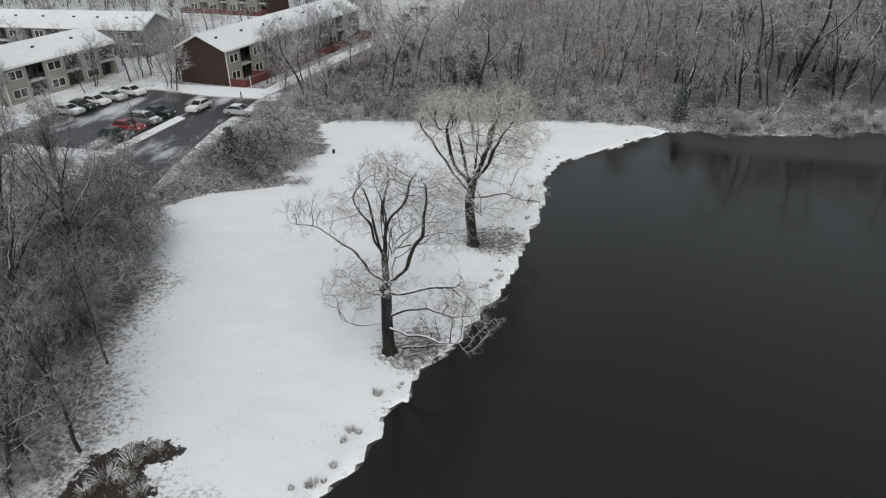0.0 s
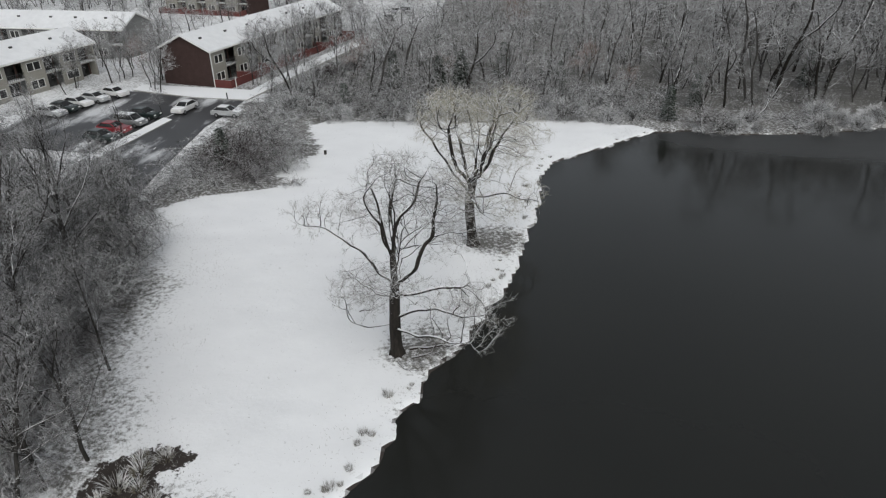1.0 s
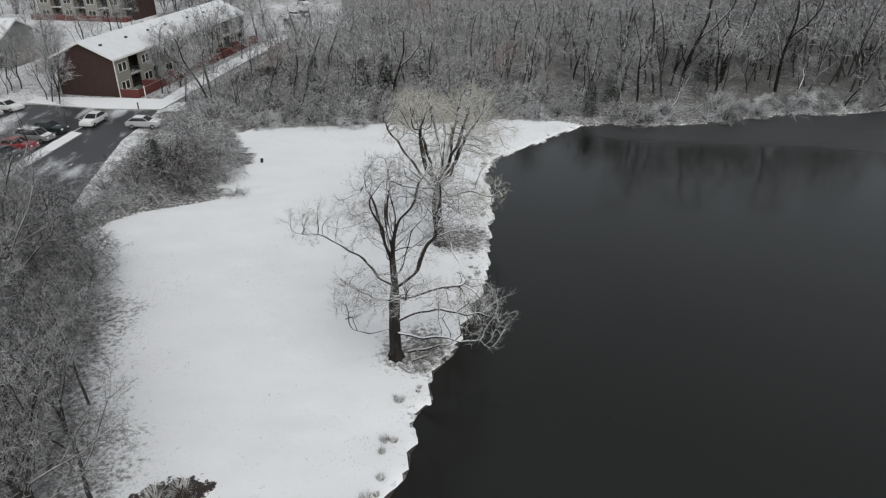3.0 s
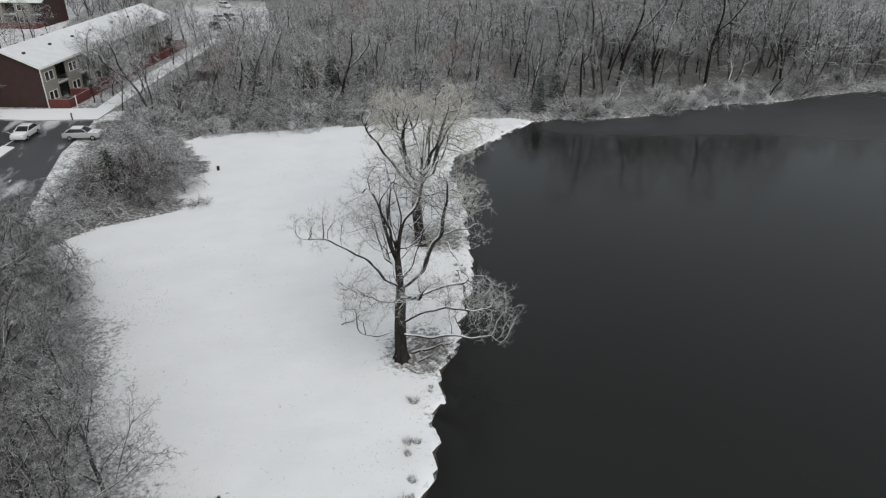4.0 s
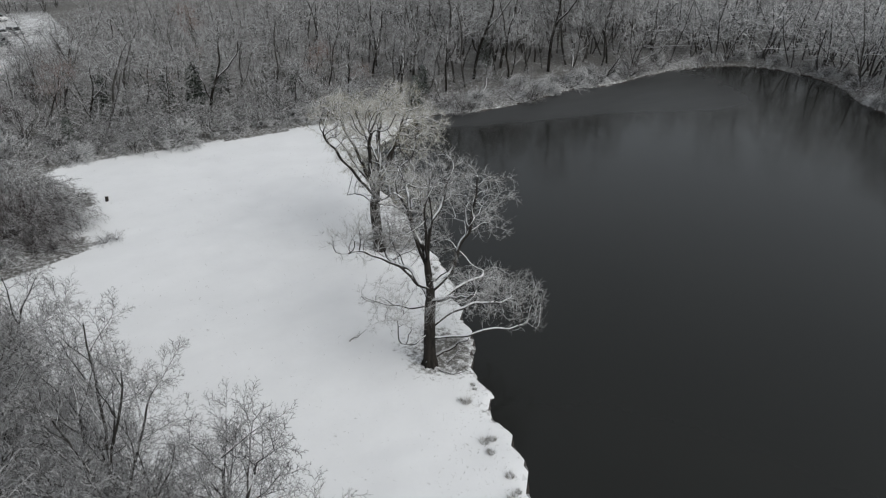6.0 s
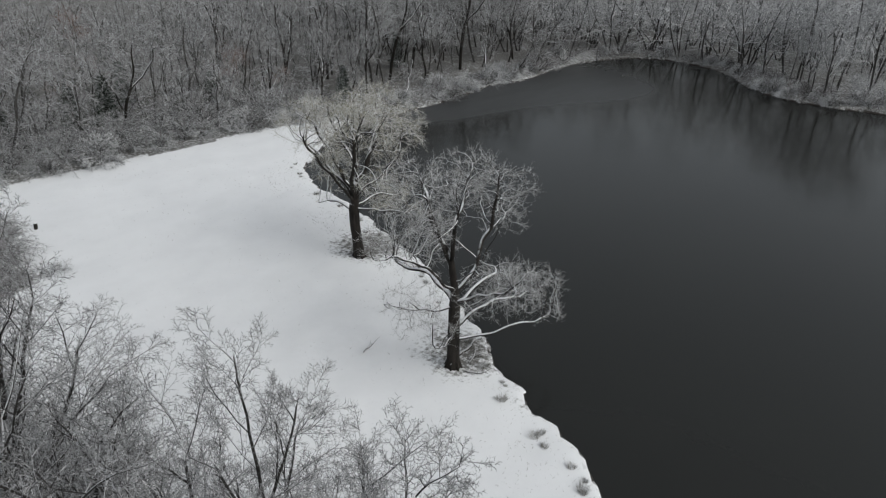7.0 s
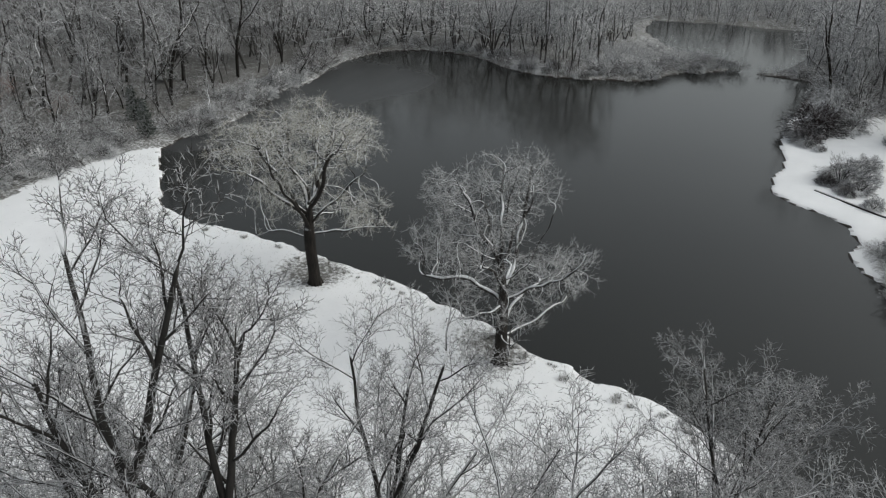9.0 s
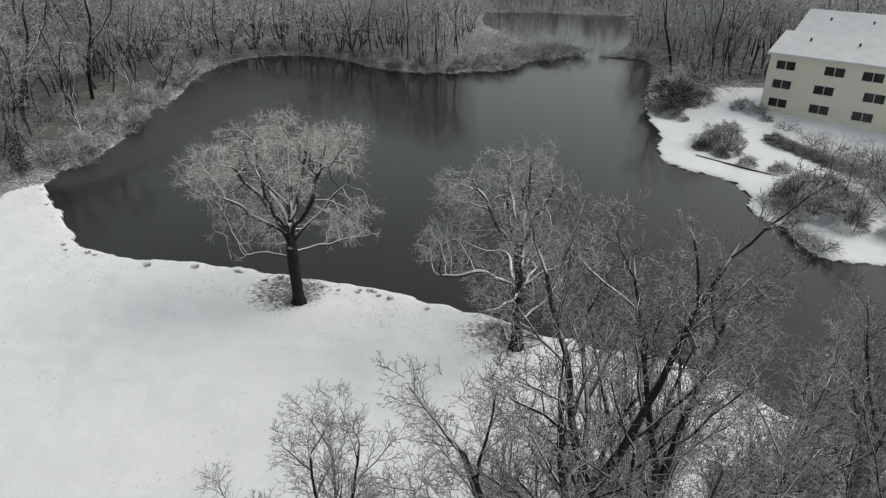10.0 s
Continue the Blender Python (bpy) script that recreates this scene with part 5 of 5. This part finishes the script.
for k, x, y, s in ((1, 65.0, 8.6, 1.25), (1, 62.0, 6.4, 1.1), (0, 68.5, 7.0, 1.3), (1, 73.0, 5.5, 1.4), (2, 55.0, 12.6, 0.7), (2, 53.0, 11.4, 0.5), (1, 40.8, 11.2, 1.1), (0, 38.6, 9.6, 1.0), (0, 42.6, 8.8, 1.1), (3, 39.6, 13.0, 0.55), (3, 36.8, 11.4, 0.5), (1, 45.4, 7.6, 0.7),
                   (2, 33.4, 9.4, 0.75), (2, 31.2, 6.4, 0.8), (0, 56.4, 1.8, 0.85), (1, 53.6, 0.6, 0.7), (2, 50.4, 0.4, 0.6), (1, 23.6, 8.0, 1.05), (0, 20.8, 7.4, 1.15), (1, 18.2, 8.6, 1.0), (3, 21.6, 9.4, 0.8), (0, 25.8, 5.4, 0.95), (1, 15.6, 6.2, 1.1), (3, 18.6, 5.2, 1.0), (3, 23.4, 4.2, 1.0), (0, 12.6, 2.6, 1.0)):
    put(BUSHES[k], USED, x, y, s, rs.uniform(0, 360))
for k in range(9):
    u = k / 8
    ob = put(BUSHES[3], USED, 42.4 - 11.5 * u, 2.6 - 5.6 * u + rs.uniform(-0.4, 0.4), 0.8, rs.uniform(0, 360), "low dark clipped hedge bush before the building")
    ob.scale = (0.75, 0.75, 0.42)
for k in range(16):
    u = k / 15
    put(SHRUBS[1], USED, 21.5 - 12.0 * u + rs.uniform(-0.6, 0.6), 12.2 - 0.6 * math.sin(u * 6) - 1.0 * u + rs.uniform(-0.4, 0.4), rs.uniform(0.3, 0.55), rs.uniform(0, 360), "low frosted scrub on the bank")
for k, x, y, s in ((3, 24.5, 2.0, 0.6), (1, 14.0, 6.5, 0.6), (3, 32.0, 1.0, 0.5), (0, 78.0, -3.0, 0.9), (2, 84.0, -6.0, 0.9), (1, 90.0, -4.0, 0.9), (3, 74.0, 4.0, 0.9), (0, 98.0, -8.0, 1.0), (2, 106.0, -4.0, 1.0)):
    put(MODELS[k], USED, x, y, s, rs.uniform(0, 360))
# dark shrubs in the patios, frosted trees along the footpath
for k in range(12):
    u = (k + 0.5) / 12
    x, y = -43.4 + 14.0 * u + 1.4 + rs.uniform(-0.4, 0.8), 112.2 + 43.8 * u + rs.uniform(-0.8, 0.8)
    put(BUSHES[3], USED, x, y, rs.uniform(0.35, 0.6), rs.uniform(0, 360), "small dark shrub beside the patio fence")
for x, y, s in ((-37.6, 114.0, 0.8), (-36.2, 121.6, 0.85), (-33.6, 130.4, 0.9), (-31.2, 137.6, 0.85), (-29.0, 144.4, 0.9), (-26.6, 155.0, 0.9)):
    put(FROST, USED, x, y, s, rs.uniform(0, 360), "frosted bare tree beside the snowy footpath")
# trees among the houses
for k in range(30):
    x, y = rs.choice(((rs.uniform(-64, -50), rs.uniform(114, 124)), (rs.uniform(-40, -30), rs.uniform(112, 160)), (rs.uniform(-110, -56), rs.uniform(127, 137)), (rs.uniform(-110, -30), rs.uniform(160, 172)), (rs.uniform(-66, -50), rs.uniform(60, 82))))
    if x > -43 + (y - 112) * 0.32 or x < -54 or y > 160 or y < 90:
        put(MODELS[rs.choice((0, 1, 2, 3))], USED, x, y, rs.uniform(0.5, 0.8), rs.uniform(0, 360))
for k in range(30):
    x, y = rs.uniform(-112, -48), rs.choice((rs.uniform(150, 166), rs.uniform(194, 216)))
    put(MODELS[rs.choice((0, 1, 2, 3))], USED, x, y, rs.uniform(0.6, 0.95), rs.uniform(0, 360))
for k, x, y, s in ((3, -52.6, 110.2, 1.0), (4, -53.6, 111.2, 0.9), (3, -37.2, 117.0, 0.95), (1, -34.6, 127.0, 0.9), (3, -72.0, 97.0, 0.9), (1, -75.0, 101.0, 0.8), (3, -66.5, 112.5, 0.8), (1, -63.0, 126.0, 1.0), (3, -57.5, 125.0, 0.95), (1, -69.0, 92.0, 0.9), (3, -62.0, 92.0, 0.7), (3, -45.9, 96.7, 0.45), (2, -39.0, 121.0, 0.8), (0, -34.0, 138.0, 0.85), (3, -66.0, 108.0, 0.8), (1, -72.0, 128.0, 0.85), (2, -52.0, 128.0, 0.9),
                   (0, -60.0, 132.0, 0.85), (3, -36.0, 112.0, 0.5), (1, -30.5, 146.0, 0.8), (0, -47.0, 86.0, 0.5), (1, -58.0, 84.0, 0.8), (3, -50.0, 72.0, 0.9), (0, -44.0, 62.0, 0.8), (2, -52.0, 62.0, 0.9), (1, -30.0, 100.0, 0.6), (3, -27.5, 106.0, 0.7)):
    put(MODELS[k], USED, x, y, s, rs.uniform(0, 360))
for x, y, s in ((-62.1, 115.5, 0.95), (-54.0, 117.0, 0.9), (-51.0, 108.6, 0.85), (-66.5, 112.0, 0.8), (-35.6, 118.0, 0.9), (-31.6, 126.0, 0.95), (-33.0, 108.0, 0.75), (-74.0, 100.0, 0.9), (-58.0, 126.0, 1.0), (-28.0, 137.0, 0.9), (-38.4, 126.0, 0.8), (-35.6, 138.0, 0.85), (-31.0, 150.0, 0.9), (-27.6, 163.0, 0.9), (-30.5, 116.0, 0.8), (-24.0, 150.0, 0.9), (-33.0, 172.0, 1.0), (-27.0, 176.0, 0.9)):
    put(FROST, USED, x, y, s, rs.uniform(0, 360))
for x, y, s in ((25.5, 94.6, 0.72), (-3.0, 106.0, 1.05), (-6.5, 108.0, 0.9), (4.0, 118.0, 0.9), (31.0, 101.0, 0.7), (-14.0, 112.0, 0.9), (12.0, 107.0, 0.8), (-20.0, 100.0, 0.6), (52.0, 112.0, 0.9), (-29.6, 74.2, 0.75)):
    put(PINE, USED, x, y, s, rs.uniform(0, 360))

for k, x, y, s, tilt, turn in ((0, 37.0, 93.5, 0.62, 38, 120), (1, 44.0, 94.0, 0.55, 30, 60), (2, 31.0, 95.0, 0.6, 26, 200), (5, 58.0, 95.5, 0.7, 24, 150), (0, 66.0, 94.5, 0.7, 30, 20), (2, 74.0, 96.5, 0.7, 22, 330), (3, 84.0, 95.5, 0.7, 28, 190)):
    ob = copy_thing(MODELS[k], pose(x, y, ground_z(x, y), 0, 0, turn) @ pose(0, 0, 0, tilt, 0, 0))
    ob.scale = (s, s, s)
    tagged(ob, "dead leaning tree on the bank of the pond")

# ---- the wood ----
rw = random.Random(77)
spots = []
gx = -170.0
while gx < 240:
    gy = -60.0
    while gy < 300:
        spots.append((gx + rw.uniform(-2.2, 2.2), gy + rw.uniform(-2.2, 2.2)))
        gy += 4.9
    gx += 4.9
SX, SY = np.array([p[0] for p in spots]), np.array([p[1] for p in spots])
DS = -reach(SHORE, SX, SY)
path_x = -33.5 + (SY - 103) * 0.235
north = (SY > 98.5) & (SX > path_x + 2.5)
east = (SX > 84) & (SY > 46 - (SX - 84) * 0.1) & (DS > 3)
south_east = (SX > 78) & (SY < 10) & (SY < 10 - (SX - 78) * 0.15)
beyond = (SX > 176) & (SX < 230) & (np.abs(SY - 10) < 90)
lot = (SX > -38) & (SX < -9) & (SY > 158) & (SY < 224)
behind = (SY > 198) & (SX < path_x) & (SY < 240)
keep = (DS > 3.0) & (north | behind | east | south_east | beyond) & ((SX > 28) | (SY > 99))
keep &= ~lot & ((SY < 178) | behind) & ((SX > -30) | behind) & ((SX < 150) | beyond)
keep &= ~((SX > 62) & (SX < 100) & (SY < -6) & (SY > -60) & (SX - 62 < (-SY) * 1.2))
CX, CY = -20.0, 20.0
near_d = np.hypot(SX - CX, SY - CY)
order = sorted(np.nonzero(keep)[0], key=lambda i: near_d[i])
SINGLE = 200
# models for x > 84, their twigs paled in place of haze
HAZED = [wood_model(60, 11.0, 0.10, M_BARK3, M_HAZED, 4, 2.8, "snowy bare tree beyond the pond, paled to suggest haze"), wood_model(61, 9.5, 0.09, M_BARK3, M_HAZED, 4, 2.7, "snowy bare tree beyond the pond, paled to suggest haze")]
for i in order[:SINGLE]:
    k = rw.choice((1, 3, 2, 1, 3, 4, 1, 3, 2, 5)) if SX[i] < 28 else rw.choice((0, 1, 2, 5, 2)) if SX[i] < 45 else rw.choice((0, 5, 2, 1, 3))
    put(MODELS[k] if SX[i] < 84 else HAZED[k % 2], USED, SX[i], SY[i], rw.choice((0.55, 0.7, 0.85, 0.95, 1.05, 1.15)) * rw.uniform(0.92, 1.06) * (1.65 if SX[i] > 62 else 1.4 if SX[i] > 36 else 1.0), rw.uniform(0, 360), lean=rw.uniform(0, 13 if SX[i] < 78 else 6))
FAR = []
for k, (h, s, rm) in enumerate(((11.0, 1, 0.2), (9.5, 2, 0.3), (12.5, 1, 0.12), (8.0, 3, 0.3))):
    pair = tree_data(300 + k, h, 0.11, FARTREE, s, lean=0.2, open_to=0.6, roam=rm)
    FAR.append([(np.array(v), np.array([f if len(f) == 4 else (*f, f[2]) for f in fs])) for v, fs in pair])
# the eastern stand gets the paler twig colour that imitates haze
for stand, twig in ((lambda x: x <= 92, M_TWIG), (lambda x: x > 92, M_HAZED)):
    allv, allf, base = [[], []], [[], []], [0, 0]
    for i in order[SINGLE:]:
        if not stand(SX[i]):
            continue
        pair = FAR[rw.randrange(4)]
        a, s = rw.uniform(0, 6.28), rw.uniform(0.7, 1.15) * (1.65 if 62 < SX[i] < 170 else 1.25 if 36 < SX[i] <= 62 else 1.0)
        ca, sa = math.cos(a) * s, math.sin(a) * s
        z = float(land(SX[i], SY[i]))
        for w, (v, f) in enumerate(pair):
            allv[w].append(np.column_stack([v[:, 0] * ca - v[:, 1] * sa + SX[i], v[:, 0] * sa + v[:, 1] * ca + SY[i], v[:, 2] * s + z]))
            allf[w].append(f + base[w])
            base[w] += len(v)
    far = []
    for w in (0, 1):
        faces = [tuple(f[:3]) if f[2] == f[3] else tuple(f) for f in np.concatenate(allf[w]).tolist()]
        far.append((np.concatenate(allv[w]).tolist(), faces))
    # grey trunks: low contrast of a hazy distance, set by colour
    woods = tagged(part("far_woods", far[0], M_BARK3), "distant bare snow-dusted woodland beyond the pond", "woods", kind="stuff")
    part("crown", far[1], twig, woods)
# low brush on the woodland floor
more = [(rw.uniform(85, 126), rw.uniform(12, 50)) for k in range(420)] + [(rw.uniform(98, 150), rw.uniform(-14, 14)) for k in range(240)]
more_d = -reach(SHORE, [q[0] for q in more], [q[1] for q in more])
low_spots = [(SX[i], SY[i], 2) for i in order if near_d[i] <= 108] + [(SX[i], SY[i], 2) for i in order if beyond[i]] + [(q[0], q[1], 1) for q, dd in zip(more, more_d) if dd > 0.2]
SB = [tree_data(400 + k, h, 0.03, [(5, 0.6, 50, 1, 3, -0.05, 0.2, 0.1, 0, 0.03), (4, 0.6, 50, 1, 3, 0, 0.2, 0, 0, 0.025), (0, 0, 0, 1, 3, 0, 0.2, 0, 0, 0.02)], 4, open_to=1.2)[0] for k, h in enumerate((2.2, 1.6, 2.8))]
SB = [(np.array(v), f) for v, f in SB]
# brush past x = 84 is coloured paler, as haze would make it
for far_off, twig in ((False, M_SHRUB), (True, M_HAZED)):
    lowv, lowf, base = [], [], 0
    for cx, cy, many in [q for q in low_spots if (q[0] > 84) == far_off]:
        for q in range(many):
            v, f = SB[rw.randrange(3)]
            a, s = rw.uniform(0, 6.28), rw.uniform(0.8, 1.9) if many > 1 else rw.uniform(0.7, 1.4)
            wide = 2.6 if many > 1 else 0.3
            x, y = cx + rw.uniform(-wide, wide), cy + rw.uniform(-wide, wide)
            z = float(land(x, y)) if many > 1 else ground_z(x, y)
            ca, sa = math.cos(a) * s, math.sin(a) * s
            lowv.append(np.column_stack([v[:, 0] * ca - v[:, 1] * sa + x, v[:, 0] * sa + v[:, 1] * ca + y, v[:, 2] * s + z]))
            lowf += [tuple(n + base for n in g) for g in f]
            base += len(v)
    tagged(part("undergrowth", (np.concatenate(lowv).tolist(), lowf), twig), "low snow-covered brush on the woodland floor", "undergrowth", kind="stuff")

# ---- small things on the meadow ----
def tuft_thing(seed, n, size):
    rng = random.Random(seed)
    w = Wood()
    for k in range(n):
        a = rng.uniform(0, 6.28)
        r = size * math.sqrt(rng.random()) * 0.6
        p = Vector((math.cos(a) * r, math.sin(a) * r, -0.03))
        d = Vector((math.cos(a) * rng.uniform(0.1, 0.9), math.sin(a) * rng.uniform(0.1, 0.9), 1)).normalized()
        L = size * rng.uniform(0.5, 1.1)
        w.tube([p, p + d * L * 0.6, p + d * L + Vector((d.x, d.y, -0.4)) * L * 0.3], [0.014, 0.011, 0.003], 3)
    return tagged(part("grass_tuft", w.data(), M_GRASS), "tuft of dead grass poking through the snow", "grass", group="tufts along the bank")


TUFTS = [tuft_thing(500 + k, 90, s) for k, s in enumerate((0.6, 0.8, 0.5))]
rt = random.Random(8)
line = [p for p in SHORE if -12 < p[0] < 24 and 26 < p[1] < 92 and reach(FIELD, [p[0]], [p[1]])[0] > 0]
for k in range(46):
    p = rt.choice(line) if k > 26 else rt.choice(line[:28])
    off = rt.uniform(0.4, 1.6)
    x, y = p[0] - off, p[1] + rt.uniform(-0.4, 0.4)
    put(TUFTS[rt.randrange(3)], USED, x, y, rt.uniform(0.35, 0.65), rt.uniform(0, 360))
for x, y in ((-21.2, 28.4), (-20.4, 29.6), (-19.4, 30.6), (-20.8, 30.6), (-18.9, 27.6), (-21.8, 27.4), (-20.0, 28.4)):
    put(TUFTS[0], USED, x, y, rt.uniform(1.0, 1.5), rt.uniform(0, 360))
# loose grass standing out of the snow
gw = Wood()
stems = []
for k in range(10000):
    u = rt.random()
    if u < 0.6:
        (ax, ay), (bx, by) = rt.choice(list(zip(edge, edge[1:])))
        v = rt.random()
        off = rt.random() ** 1.7 * 9
        x, y = ax + (bx - ax) * v + off, ay + (by - ay) * v + rt.uniform(-1, 1)
    elif u < 0.85:
        p = rt.choice(line)
        x, y = p[0] - rt.random() ** 1.5 * 5 - 0.2, p[1] + rt.uniform(-0.6, 0.6)
    else:
        x, y = rt.uniform(-28, 4), rt.uniform(27, 92)
    stems.append((x, y))
stem_d = -reach(SHORE, [q[0] for q in stems], [q[1] for q in stems])
for (x, y), sd in zip(stems, stem_d):
    if sd < 0.5:
        continue
    z = float(land(x, y))
    z = 0.16 + (z - 0.16) * (1 - math.exp(-sd / 2.2))
    L = rt.uniform(0.04, 0.17)
    gw.tube([Vector((x, y, z - 0.1)), Vector((x + rt.uniform(-0.22, 0.22), y + rt.uniform(-0.22, 0.22), z + L))], [0.016, 0.003], 3)
tagged(part("dry_grass", gw.data(), M_GRASS), "sparse dry grass stems standing out of the snow", "grass", kind="stuff")


def log_thing(x, y, turn, L, r, label):
    rng = random.Random(int(L * 100))
    w = Wood()
    pts = [Vector((L * k / 6, rng.uniform(-0.12, 0.12) * k / 3, 0.06 + rng.uniform(0, 0.08))) for k in range(7)]
    w.tube(pts, [r * (1 - 0.1 * k) for k in range(7)], 8)
    for k in range(5):
        q = pts[k + 1]
        e = Vector((rng.uniform(0.2, 1), rng.uniform(-1, 1), rng.uniform(0.0, 0.5))).normalized()
        w.tube([q, q + e * rng.uniform(0.4, 1.0)], [r * 0.4, 0.01], 4)
    ob = tagged(part("fallen_branch", w.data(), M_SOIL), label, "branch")
    ob.matrix_basis = pose(x, y, ground_z(x, y), 0, 0, turn)
    return ob


log_thing(-6.2, 41.3, 8, 3.4, 0.13, "fallen snow-lined branch lying beside the willow trunk")
log_thing(-6.9, 39.8, -55, 1.5, 0.06, "broken branch lying on the snow")
log_thing(-6.0, 40.3, 20, 2.2, 0.07, "thin fallen branch on the snowy bank")
log_thing(-10.4, 45.9, 20, 1.2, 0.05, "small dark twig lying in the snow")
bm = cyl(0.16, 0.62, 10)
stump = part("post_stump", bm, M_BARK)
stump.matrix_basis = pose(-19.55, 81.4, ground_z(-19.55, 81.4) + 0.28, 8, 4, 0)
tagged(stump, "short dark weathered stump standing in the snow", "stump")
